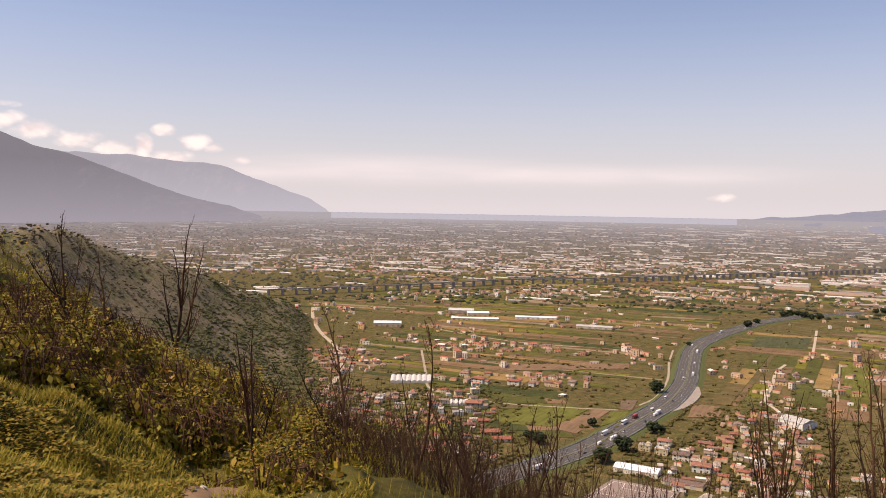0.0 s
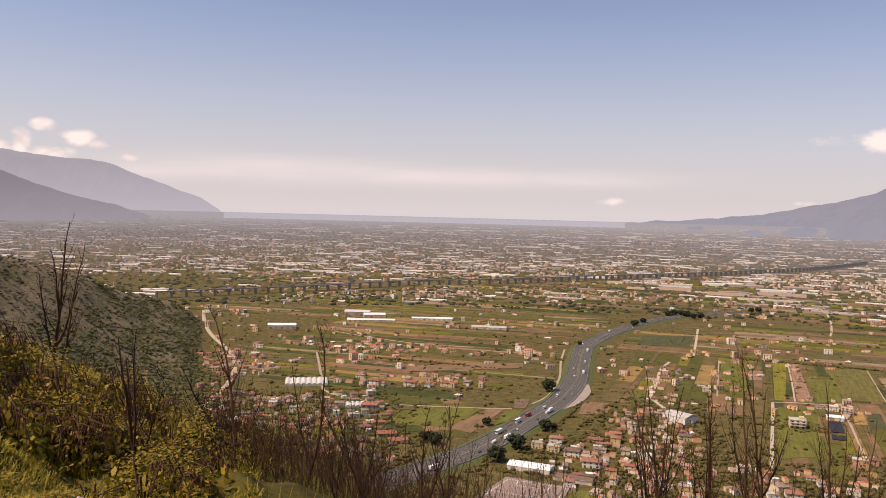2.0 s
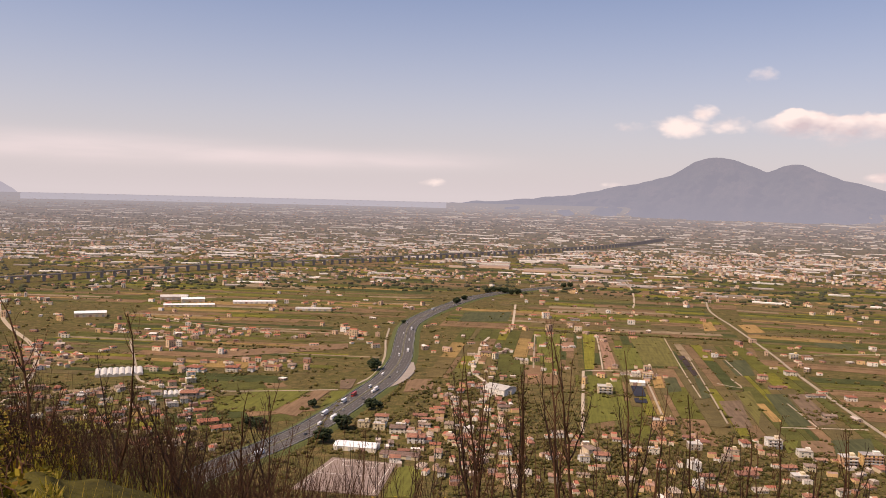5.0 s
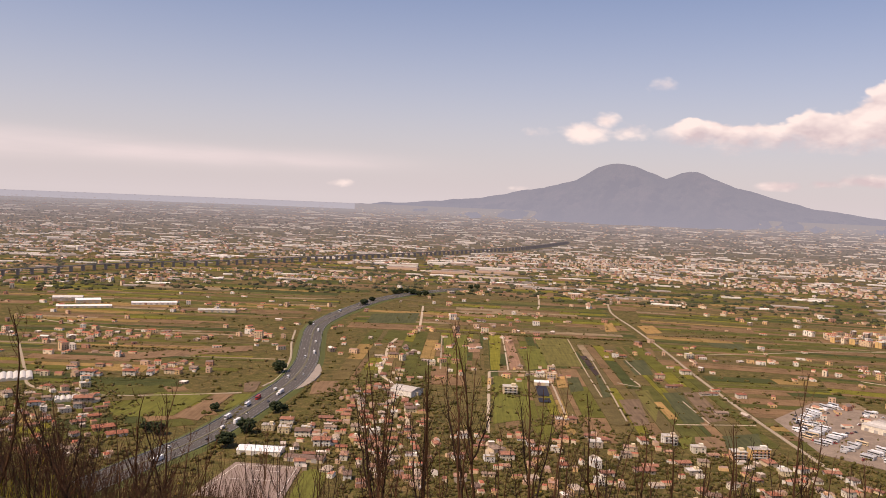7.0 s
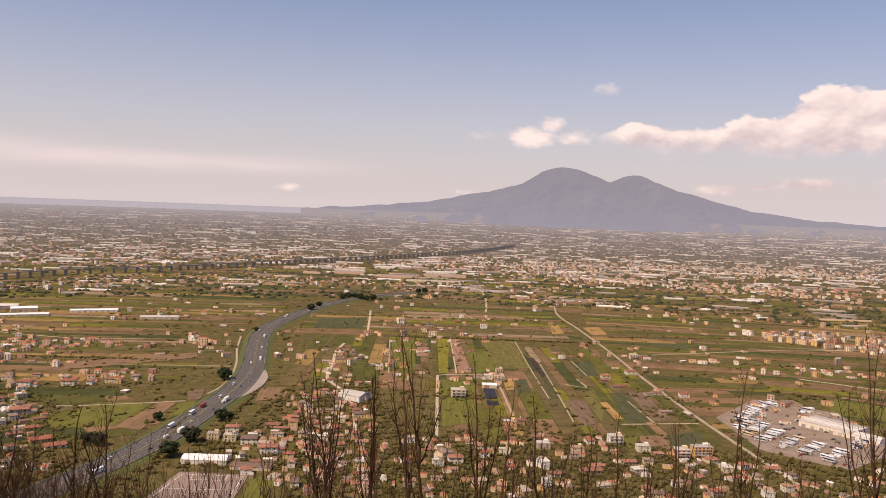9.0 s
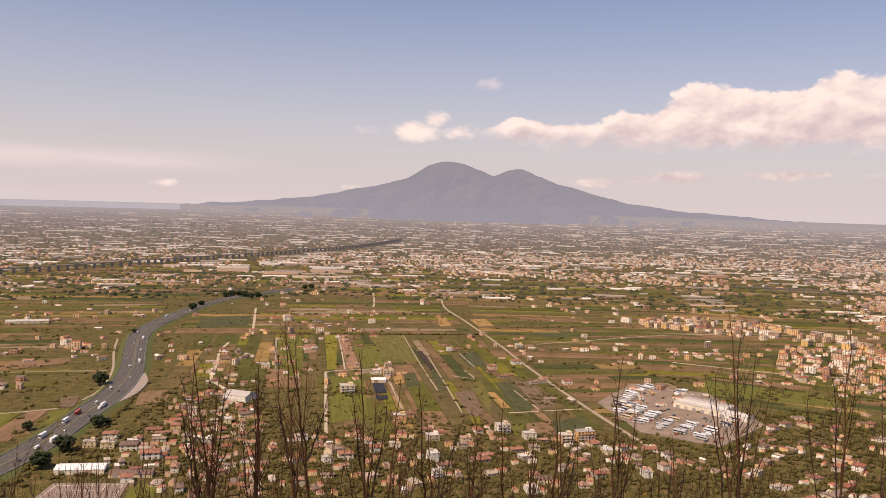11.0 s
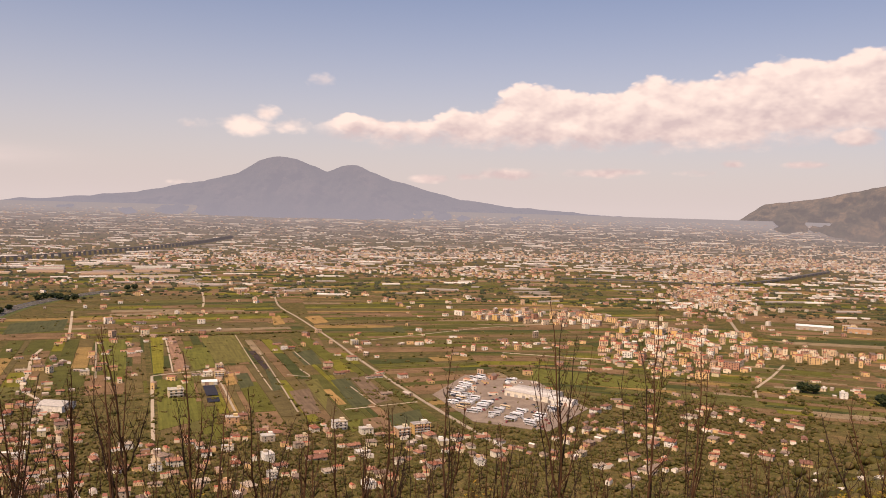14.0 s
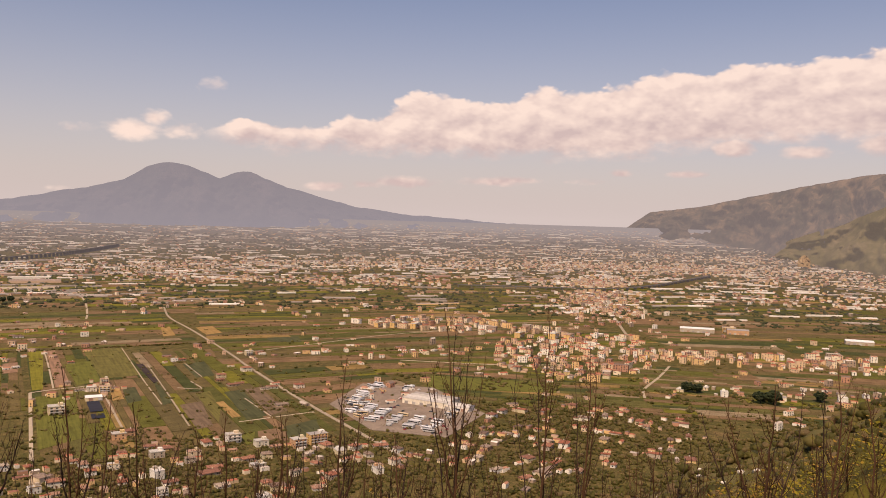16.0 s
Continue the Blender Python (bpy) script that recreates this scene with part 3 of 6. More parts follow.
def resample(points, step):
    p = np.asarray(points, dtype=float)
    # Catmull-Rom through the plan points
    q = np.vstack((2 * p[0] - p[1], p, 2 * p[-1] - p[-2]))
    out = []
    for i in range(1, len(q) - 2):
        n = max(2, int(np.linalg.norm(q[i + 1] - q[i]) / step))
        for k in range(n):
            t = k / n
            out.append(0.5 * (2 * q[i] + (q[i + 1] - q[i - 1]) * t + (2 * q[i - 1] - 5 * q[i] + 4 * q[i + 1] - q[i + 2]) * t * t
                              + (3 * q[i] - q[i - 1] - 3 * q[i + 1] + q[i + 2]) * t ** 3))
    out.append(p[-1])
    return np.array(out)


def frame_of(line):
    d = np.gradient(line, axis=0)
    d /= np.linalg.norm(d, axis=1)[:, None]
    return d, np.column_stack((d[:, 1], -d[:, 0]))


def ribbon(name, line, left, right, top, mat, parent=None, drop=0.6, warp=False, label=""):
    """A strip from offset left to offset right of a plan line, with its top at that height and sloped sides."""
    d, nrm = frame_of(line)
    base = terrain(line[:, 0], line[:, 1])
    cols = []
    for off, h in ((left - drop, -0.3), (left, top), (right, top), (right + drop, -0.3)):
        p = line + nrm * off
        cols.append(np.column_stack((p, base + h)))
    v = np.concatenate(cols)
    if warp:
        v = draw_in(v)
    n = len(line)
    faces = [(c * n + i, c * n + i + 1, (c + 1) * n + i + 1, (c + 1) * n + i) for c in range(3) for i in range(n - 1)]
    return link(name, v, [f[::-1] for f in faces], mat, parent, label=label)


HIGHWAY = resample([(-262, 480), (-240, 552), (-224, 600), (-210, 650), (-201, 711), (-194, 783), (-188, 863), (-194, 967), (-214, 1090), (-232, 1217),
                    (-229, 1320), (-211, 1445), (-178, 1595), (-120, 1720), (-20, 1860)], 9.0)
highway = tagged(new("road_highway"), "grey asphalt dual-carriageway motorway on a low bank", "motorway", kind="structure")
ribbon("road_bank", HIGHWAY, -15.5, 15.5, 1.2, plain_mat("verge_grass", (0.09, 0.10, 0.03), 0.3, 0.1), highway, 6.0)
ribbon("carriageway", HIGHWAY, -12.6, -0.9, 1.5, m_asphalt, highway)
ribbon("carriageway", HIGHWAY, 0.9, 12.6, 1.5, m_asphalt, highway)
ribbon("median", HIGHWAY, -0.8, 0.8, 1.75, plain_mat("median_scrub", (0.13, 0.12, 0.07), 0.3, 0.4), highway, 0.1)
for off in (-12.0, -1.5, 1.5, 12.0):
    ribbon("edge_line", HIGHWAY, off - 0.1, off + 0.1, 1.53, m_lane, highway, 0.02)


def dashes(name, line, off, top, mat, parent, on=2, of=4):
    d, nrm = frame_of(line)
    v, f = [], []
    for i in range(0, len(line) - 1, of):
        a, b = line[i], line[i] + d[i] * 5.0
        for p in (a, b):
            for o in (off - 0.12, off + 0.12):
                v.append((*(p + nrm[i] * o), top))
        k = len(v)
        f.append((k - 4, k - 3, k - 1, k - 2))
    return link(name, v, f, mat, parent)


for off in (-8.4, -4.9, 4.9, 8.4):
    dashes("lane_dashes", HIGHWAY, off, 1.54, m_lane, highway, 1, 1)
for off in (-13.4, 13.4):
    ribbon("guard_rail", HIGHWAY, off - 0.12, off + 0.12, 2.15, plain_mat("zinc_rail", (0.5, 0.5, 0.5), 0.1, 1.0, 0.4, 0.0, 0.5, 0.6), highway, 0.02)
# lay-by beside the carriageway
layby = resample([(-188, 812), (-176, 850), (-174, 905), (-184, 950)], 8)
ribbon("road_layby", layby, -6, 9, 1.25, m_concrete, label="")
tagged(bpy.data.objects["road_layby"], "pale concrete lay-by beside the motorway", "lay-by", kind="structure")

TRACKS = {
    "pale straight farm road": ([(292, 600), (287, 680), (283, 750), (279, 838), (277, 930), (276, 1040), (277, 1150), (273, 1372), (267, 1550), (285, 1719)], 5.0),
    "pale gravel lane": ([(18, 640), (20, 721), (25, 960)], 4.0),
    "pale gravel lane crossing the fields": ([(25, 960), (46, 969), (78, 973)], 3.5),
    "pale lane beside the plots": ([(70, 972), (92, 961), (95, 771)], 3.0),
    "pale field path": ([(147, 1223), (143, 1010), (142, 859)], 1.7),
    "pale long field path": ([(161, 1084), (156, 907), (151, 764)], 2.1),
    "pale cross track": ([(196, 762), (235, 768), (274, 774)], 2.5),
    "pale service track": ([(191, 963), (194, 918), (171, 934)], 2.5),
    "narrow pale track through crops": ([(226, 857), (228, 810), (230, 770)], 2.0),
    "thin pale track through crops": ([(206, 1076), (207, 1030), (208, 984)], 2.0),
    "pale country road towards the viaduct": ([(128, 1560), (136, 1640), (147, 1815), (153, 2100), (157, 2318), (165, 2900)], 5.0),
    "winding pale village lane": ([(-50, 700), (-62, 805), (-83, 878), (-101, 925), (-104, 1010), (-109, 1097), (-104, 1160)], 5.0),
    "pale field lane": ([(-77, 1230), (-83, 1380), (-90, 1530)], 5.0),
    "pale road below the wooded hill": ([(-500, 660), (-552, 777), (-610, 870), (-668, 940), (-780, 1050), (-880, 1165), (-976, 1290)], 8.0),
    "pale winding farm track": ([(-560, 990), (-520, 925), (-470, 844), (-427, 781), (-353, 762), (-274, 781), (-225, 800)], 4.0),
    "pale track beside the motorway": ([(-212, 830), (-206, 880), (-217, 981), (-240, 1090), (-257, 1190)], 3.5),
    "narrow field track": ([(49, 1233), (49, 1100), (48, 975)], 2.5),
    "narrow grassy field track": ([(-41, 1205), (-37, 1080), (-33, 961)], 2.5),
    "pale lane climbing to the village": ([(640, 700), (672, 737), (745, 790), (815, 845)], 4.5),
    "pale town street": ([(900, 1000), (960, 1100), (1120, 1330), (1350, 1680), (1600, 2020), (1700, 2180)], 7.0),
    "pale path by the houses": ([(480, 1010), (600, 930), (700, 900)], 4.0),
    "thin lane between villages": ([(285, 1130), (420, 1180), (560, 1230), (700, 1250)], 3.0),
    "pale gravel road through plots": ([(-640, 1180), (-560, 1150), (-470, 1130), (-380, 1140)], 3.0),
}
for label, (pts, width) in TRACKS.items():
    ob = ribbon("road", resample(pts, 12.0), -width * 0.36, width * 0.36, 0.52, m_track, drop=0.3)
    tagged(ob, label, "road", kind="structure")

# ---------------------------------------------------------------- fields
rng = np.random.RandomState(5)


def split(x0, y0, x1, y1, long_y, wide, long, out):
    """Cut a block into strips."""
    if long_y:
        x = x0
        while x < x1 - 4:
            wd = min(rng.uniform(*wide), x1 - x)
            y = y0
            while y < y1 - 8:
                ln = min(rng.uniform(*long), y1 - y)
                out.append((x, y, x + wd, y + ln))
                y += ln
            x += wd
    else:
        y = y0
        while y < y1 - 4:
            wd = min(rng.uniform(*wide), y1 - y)
            x = x0
            while x < x1 - 8:
                ln = min(rng.uniform(*long), x1 - x)
                out.append((x, y, x + ln, y + wd))
                x += ln
            y += wd


def plan_turn(turn, pivot):
    c, s = math.cos(radians(turn)), math.sin(radians(turn))
    return lambda x, y: (pivot[0] + (x - pivot[0]) * c - (y - pivot[1]) * s, pivot[1] + (x - pivot[0]) * s + (y - pivot[1]) * c)


def near_highway(x, y, gap=24):
    return np.min(np.hypot(HIGHWAY[:, 0] - x, HIGHWAY[:, 1] - y)) < gap


BLOCKS = [  # x0, y0, x1, y1, strips along y, widths, lengths, turn
    (26, 690, 150, 1000, True, (6, 22), (60, 150), 0), (154, 700, 272, 1180, True, (5, 20), (60, 240), 0),
    (-150, 880, 20, 1230, True, (7, 22), (50, 180), 0), (26, 1005, 150, 1230, True, (6, 20), (60, 200), 0),
    (-190, 1240, 260, 1620, False, (10, 34), (60, 190), 0), (284, 700, 420, 1000, False, (10, 30), (50, 120), 0),
    (290, 1005, 1000, 1700, False, (7, 24), (60, 240), -8), (420, 880, 800, 1010, False, (9, 26), (60, 160), -14),
    (-680, 800, -225, 1600, False, (6, 22), (50, 240), 4), (-460, 620, -240, 800, False, (14, 40), (50, 110), 34),
    (-1050, 1300, -680, 1900, False, (10, 30), (70, 220), 6), (-700, 1600, 900, 2560, False, (14, 46), (70, 260), 0),
    (900, 1250, 2000, 2300, False, (12, 40), (80, 300), -22), (1000, 700, 1900, 1250, False, (10, 36), (70, 220), -30),
    (-1400, 1900, -700, 2500, False, (16, 50), (80, 260), 8),
    (430, 600, 960, 900, False, (7, 22), (30, 110), -38), (850, 520, 1300, 760, False, (9, 30), (40, 140), -42),
]
plots = []
for x0, y0, x1, y1, ly, wd, ln, turn in BLOCKS:
    cells = []
    split(x0, y0, x1, y1, ly, wd, ln, cells)
    f = plan_turn(turn, ((x0 + x1) / 2, (y0 + y1) / 2))
    for a, b, c, d in cells:
        g = 0.5
        corners = [f(a + g, b + g), f(c - g, b + g), f(c - g, d - g), f(a + g, d - g)]
        mx, my = np.mean(corners, axis=0)
        if math.hypot(mx, my) > 2560 or ground_z(mx, my) > 0.5 or any(near_highway(p[0], p[1], 20) for p in corners + [(mx, my)]):
            continue
        plots.append((math.hypot(mx, my), corners))
plots.sort(key=lambda p: p[0])
box_faces = [(0, 1, 2, 3), (0, 4, 5, 1), (1, 5, 6, 2), (2, 6, 7, 3), (3, 7, 4, 0)]


def rim_faces(n):
    return [tuple(range(n))] + [(i, n + i, n + (i + 1) % n, (i + 1) % n) for i in range(n)]


def slab(corners, top, base=-0.2):
    area = sum(x0 * y1 - x1 * y0 for (x0, y0), (x1, y1) in zip(corners, corners[1:] + corners[:1]))
    corners = corners if area > 0 else corners[::-1]
    return [(x, y, top) for x, y in corners] + [(x, y, base) for x, y in corners]


for i, (_, corners) in enumerate(plots[:240]):
    link("field", slab(corners, 0.22 + 0.0037 * (i % 53)), box_faces, m_field, ground)
v, f = [], []
for i, (_, corners) in enumerate(plots[240:]):
    k = len(v)
    v += slab(corners, 0.222 + 0.0023 * (i % 87))
    f += [tuple(q + k for q in face) for face in box_faces]
rest = link("fields", v, f, m_field)
tagged(rest, "patchwork of narrow green and brown field strips", "fields", kind="stuff")

PLOTS = [  # crop, four or five corners in the plan
    ("yellow-green", [(29, 1227), (47, 1230), (38, 975), (27, 972)]), ("green", [(-39, 1206), (-3, 1217), (-2, 1007), (-29, 999)]),
    ("pinkish brown", [(-1, 1146), (16, 1151), (15, 1085), (-1, 1080)]), ("pinkish brown", [(51, 1230), (62, 1232), (66, 984), (50, 979)]),
    ("green", [(66, 1122), (100, 1133), (98, 998), (72, 985)]), ("green", [(29, 938), (68, 945), (60, 757), (25, 732)]),
    ("ochre", [(103, 964), (113, 967), (111, 898), (99, 892)]), ("deep green", [(115, 950), (129, 954), (127, 885), (111, 874)]),
]
PLOTS += [
    ("dark", [(148, 1091), (157, 1094), (157, 977), (151, 969)]), ("deep green", [(151, 966), (156, 974), (153, 865), (143, 855)]),
    ("deep green", [(202, 1075), (232, 1084), (224, 989), (201, 982)]), ("deep green", [(213, 894), (234, 900), (227, 776), (205, 767)]),
    ("grey-brown", [(237, 900), (255, 905), (252, 789), (231, 776)]), ("grey-brown", [(158, 850), (181, 859), (171, 756), (155, 750)]),
    ("olive", [(183, 897), (200, 904), (192, 819), (178, 765)]), ("ochre", [(194, 849), (202, 851), (203, 782), (194, 780)]),
]
PLOTS += [
    ("green", [(186, 719), (201, 723), (190, 690), (183, 684)]), ("brown", [(203, 723), (227, 729), (220, 685), (193, 679)]),
    ("deep green", [(229, 730), (266, 745), (254, 693), (221, 685)]), ("ochre", [(231, 1418), (246, 1424), (238, 1322), (218, 1316)]),
    ("ochre", [(284, 1399), (314, 1411), (312, 1331), (284, 1315)]), ("deep green", [(363, 1257), (416, 1257), (402, 1199), (359, 1220)]),
    ("green", [(-321, 713), (-303, 784), (-251, 791), (-259, 705), (-305, 691)]), ("brown", [(-257, 701), (-247, 790), (-231, 793), (-233, 694)]),
    ("green", [(-229, 791), (-213, 797), (-212, 762), (-222, 728)]), ("grey-brown", [(-235, 846), (-219, 852), (-213, 807), (-224, 803)]),
]
PLOTS += [
    ("brown", [(-165, 865), (-140, 872), (-129, 827), (-158, 807)]), ("brown", [(-427, 956), (-283, 1053), (-274, 1019), (-406, 918)]),
    ("green", [(-116, 584), (-98, 583), (-95, 522), (-114, 518)]), ("deep green", [(-169, 1396), (-90, 1435), (-89, 1314), (-166, 1289)]),
    ("green", [(430, 830), (470, 900), (600, 800), (560, 760)]), ("olive", [(96, 1220), (146, 1225), (144, 1020), (100, 1010)]),
]
for i, (crop, corners) in enumerate(PLOTS):
    ob = link("field", slab(corners, 0.43 + 0.0015 * i), rim_faces(len(corners)), crops[crop])
    tagged(ob, f"{crop} farm plot with drilled rows", "field", kind="structure")
ob = link("sports_court", slab([(-178, 520), (-169, 590), (-119, 587), (-118, 520)], 0.5), box_faces, m_court)
tagged(ob, "pale worn sports court with white lines", "sports court", kind="structure")
v, f = [], []
for a, b in (((-174, 524), (-166, 585)), ((-122, 524), (-122, 584)), ((-166, 585), (-122, 584)), ((-170, 555), (-122, 555)), ((-158, 585), (-157, 574)), ((-157, 574), (-133, 574)), ((-133, 574), (-133, 585))):
    a, b = np.array(a, float), np.array(b, float)
    n = (b - a) / np.linalg.norm(b - a)
    n = np.array((-n[1], n[0])) * 0.25
    k = len(v)
    v += [(*(a - n), 0.52), (*(b - n), 0.52), (*(b + n), 0.52), (*(a + n), 0.52)]
    f.append((k, k + 1, k + 2, k + 3))
link("court_line", v, f, plain_mat("court_paint", (0.6, 0.56, 0.5), 0.15, 0.5, 0.8, 0.0), ob)

# ---------------------------------------------------------------- houses


def box_mesh(x0, y0, z0, x1, y1, z1):
    bm = bmesh.new()
    bmesh.ops.create_cube(bm, size=1.0)
    bmesh.ops.scale(bm, vec=(x1 - x0, y1 - y0, z1 - z0), verts=bm.verts)
    bmesh.ops.translate(bm, vec=((x0 + x1) / 2, (y0 + y1) / 2, (z0 + z1) / 2), verts=bm.verts)
    return bm


def roof_mesh(w, d, z, rise, hip, over=0.5):
    """A gabled (hip 0) or hipped roof with eaves of some thickness."""
    bm = bmesh.new()
    a, b = w / 2 + over, d / 2 + over
    h = hip * min(a, b)
    lo = [bm.verts.new(p) for p in ((-a, -b, z - 0.15), (a, -b, z - 0.15), (a, b, z - 0.15), (-a, b, z - 0.15))]
    ev = [bm.verts.new(p) for p in ((-a, -b, z + 0.1), (a, -b, z + 0.1), (a, b, z + 0.1), (-a, b, z + 0.1))]
    r0, r1 = bm.verts.new((-a + h, 0, z + rise)), bm.verts.new((a - h, 0, z + rise))
    bm.faces.new(lo[::-1])
    for i in range(4):
        bm.faces.new((lo[i], lo[(i + 1) % 4], ev[(i + 1) % 4], ev[i]))
    bm.faces.new((ev[0], ev[1], r1, r0))
    bm.faces.new((ev[2], ev[3], r0, r1))
    bm.faces.new((ev[1], ev[2], r1))
    bm.faces.new((ev[3], ev[0], r0))
    return bm


window_me = {}


def window(x, y, z, turn, parent, big=False):
    """A framed pane set in the wall."""
    key = big
    if key not in window_me:
        bm = box_mesh(-0.75 if big else -0.5, -0.06, -0.8 if big else -0.65, 0.75 if big else 0.5, 0.06, 0.8 if big else 0.65)
        me = bpy.data.meshes.new("window")
        bm.to_mesh(me)
        bm.free()
        me.materials.append(m_pane)
        window_me[key] = me
    ob = new("window", window_me[key])
    ob.parent = parent
    ob.matrix_local = pose(x, y, z, 0, 0, turn)
    return ob


def house(w, d, floors, roof, label, wing=False, balcony=False, paint=None):
    """A plastered house: walls, roof, chimney, windows on the two faces that are seen, and a door."""
    top = new("house")
    h = 2.75 * floors + 0.2
    part("wall", box_mesh(-w / 2, -d / 2, -1.5, w / 2, d / 2, h), paint or m_wall, top)
    if roof == "flat":
        slab_roof = part("roof", box_mesh(-w / 2 - 0.2, -d / 2 - 0.2, h, w / 2 + 0.2, d / 2 + 0.2, h + 0.25), m_flat, top)
        part("parapet", box_mesh(-w / 2 - 0.2, -d / 2 - 0.25, h + 0.25, w / 2 + 0.2, -d / 2, h + 0.95), m_wall, slab_roof)
        part("stair_head", box_mesh(w * 0.1, -d * 0.1, h + 0.25, w * 0.4, d * 0.3, h + 2.5), m_wall, slab_roof)
    else:
        tiles = part("roof", roof_mesh(w, d, h, 0.17 * d, 0.9 if roof == "hip" else 0.0), m_roof, top)
        part("chimney", box_mesh(w * 0.2, 0.6, h, w * 0.2 + 0.7, 1.3, h + 0.2 * d + 0.7), m_wall, tiles)
    if wing:
        side_wing = part("wing", box_mesh(w / 2, -d * 0.35, -1.5, w / 2 + w * 0.4, d * 0.3, 3.2), m_wall, top)
        bm = roof_mesh(w * 0.4, d * 0.65, 3.2, 1.0, 0.0, 0.3)
        bmesh.ops.translate(bm, vec=(w * 0.7, -d * 0.025, 0), verts=bm.verts)
        part("wing_roof", bm, m_roof, side_wing)
    if balcony:
        for k in range(1, floors):
            part("balcony", box_mesh(-w * 0.42, -d / 2 - 1.2, 2.75 * k + 0.1, w * 0.42, -d / 2, 2.75 * k + 1.1), m_flat, top)
    n = max(2, int(w / 3.6))
    for k in range(floors):
        for i in range(n):
            window(-w / 2 + w * (i + 0.5) / n, -d / 2, 1.6 + 2.75 * k, 0, top, balcony)
        window(-w / 2, 0, 1.6 + 2.75 * k, 90, top)
        window(w / 2, 0, 1.6 + 2.75 * k, 90, top)
    part("door", box_mesh(-0.55, -d / 2 - 0.08, 0, 0.55, -d / 2 + 0.02, 2.1), m_door, top)
    return tagged(top, label, "house", "houses on the plain")


KINDS = {
    "hip": lambda: house(10.5, 9, 2, "hip", "plastered two-storey house with a hipped red tile roof"),
    "gable": lambda: house(11.5, 8, 1, "gable", "long plastered house with a gabled terracotta tile roof"),
    "low": lambda: house(9.5, 6.5, 1, "gable", "low farmhouse with a faded clay-tile roof"),
    "wing": lambda: house(11, 9, 2, "hip", "villa with red tile roof and a low wing", wing=True),
    "flat": lambda: house(10, 9, 2, "flat", "pale plastered house with a flat roof terrace"),
    "tall": lambda: house(11, 10, 3, "flat", "three-storey pale house with balconies and a flat roof", balcony=True),
    "block": lambda: house(18, 11, 4, "flat", "ochre four-storey apartment block with balconies", balcony=True, paint=m_ochre),
    "tallhip": lambda: house(11.5, 10, 3, "hip", "three-storey house with balconies and a red hipped roof", balcony=True),
}
first = {}
cells_taken = collections.defaultdict(list)


def take(x, y):
    cells_taken[int(x // 32), int(y // 32)].append((x, y))


house_count = 0


def put_house(kind, x, y, turn, scale=1.0):
    z = ground_z(x, y)
    m = pose(x, y, z, 0, 0, turn)
    take(x, y)
    if kind not in first:
        first[kind] = KINDS[kind]()
        first[kind].matrix_basis = m
        return first[kind]
    return copy_thing(first[kind], m)


def inside(x, y, poly):
    hit = False
    for (x0, y0), (x1, y1) in zip(poly, poly[1:] + poly[:1]):
        if (y0 > y) != (y1 > y) and x < (x1 - x0) * (y - y0) / (y1 - y0) + x0:
            hit = not hit
    return hit


def free(x, y, gap):
    i, j = int(x // 32), int(y // 32)
    return all((x - a) ** 2 + (y - b) ** 2 > gap * gap for p in (-1, 0, 1) for q in (-1, 0, 1) for a, b in cells_taken[i + p, j + q])


HALF_FAR, annex = [], []


def settle(poly, count, kinds, turn, gap=15.0, jitter=8.0):
    far_town = math.hypot(*poly[0]) > 980
    gap, keep_own, count = gap * (0.6 if far_town else 0.86), count, int(count * (2.5 if far_town else 1.0))
    xs, ys = [p[0] for p in poly], [p[1] for p in poly]
    made = tries = 0
    while made < count and tries < count * 30:
        tries += 1
        x, y = rng.uniform(min(xs), max(xs)), rng.uniform(min(ys), max(ys))
        if not inside(x, y, poly) or near_highway(x, y, 28) or not free(x, y, gap):
            continue
        kind, way = kinds[rng.randint(len(kinds))], turn + rng.normal(0, jitter) + 90 * rng.randint(2)
        made += 1
        if math.hypot(x, y) > 1090 or made > keep_own:
            take(x, y)
            HALF_FAR.append((kind, x, y, way))
            continue
        put_house(kind, x, y, way).scale = (rng.uniform(0.6, 1.08), rng.uniform(0.6, 1.0), rng.uniform(0.58, 0.86))
        for _ in range(rng.randint(1, 5)):
            ax, ay = x + rng.uniform(-13, 13), y + rng.uniform(-13, 13)
            if free(ax, ay, 7) and not near_highway(ax, ay, 24):
                take(ax, ay)
                annex.append((ax, ay, way))


for spot in ((-135, 667), (-115, 645), (-156, 700), (-125, 719), (-167, 678), (-152, 674), (109, 679), (117, 695), (33, 633), (137, 618), (136, 669), (107, 607), (-354, 734), (-299, 655), (-281, 640),
             (175, 699), (194, 679), (222, 664), (240, 668), (611, 1308), (640, 1285), (809, 1109), (760, 1138), (825, 1090), (-158, 616), (-146, 616), (-170, 616), (-150, 560), (-150, 580), (-105, 570), (-150, 540), (-128, 604), (-112, 604), (400, 770), (385, 790), (415, 730)):
    take(*spot)
VILLAGE = ["hip", "gable", "gable", "low", "low", "wing", "flat", "gable", "hip"]
settle([(-135, 600), (-138, 690), (-110, 780), (-60, 800), (-35, 700), (-30, 560), (-95, 560)], 52, VILLAGE, 8, 13.5)
settle([(-140, 790), (-110, 850), (-45, 860), (-60, 790)], 9, VILLAGE, 5, 14)
settle([(-30, 560), (-30, 690), (60, 690), (60, 560)], 16, VILLAGE, 12, 18)
settle([(60, 560), (62, 700), (162, 714), (242, 660), (300, 640), (280, 575), (150, 540)], 36, VILLAGE + ["tall", "flat"], 6, 17)
settle([(330, 480), (300, 600), (400, 660), (430, 600), (390, 470)], 16, VILLAGE, 25, 18)
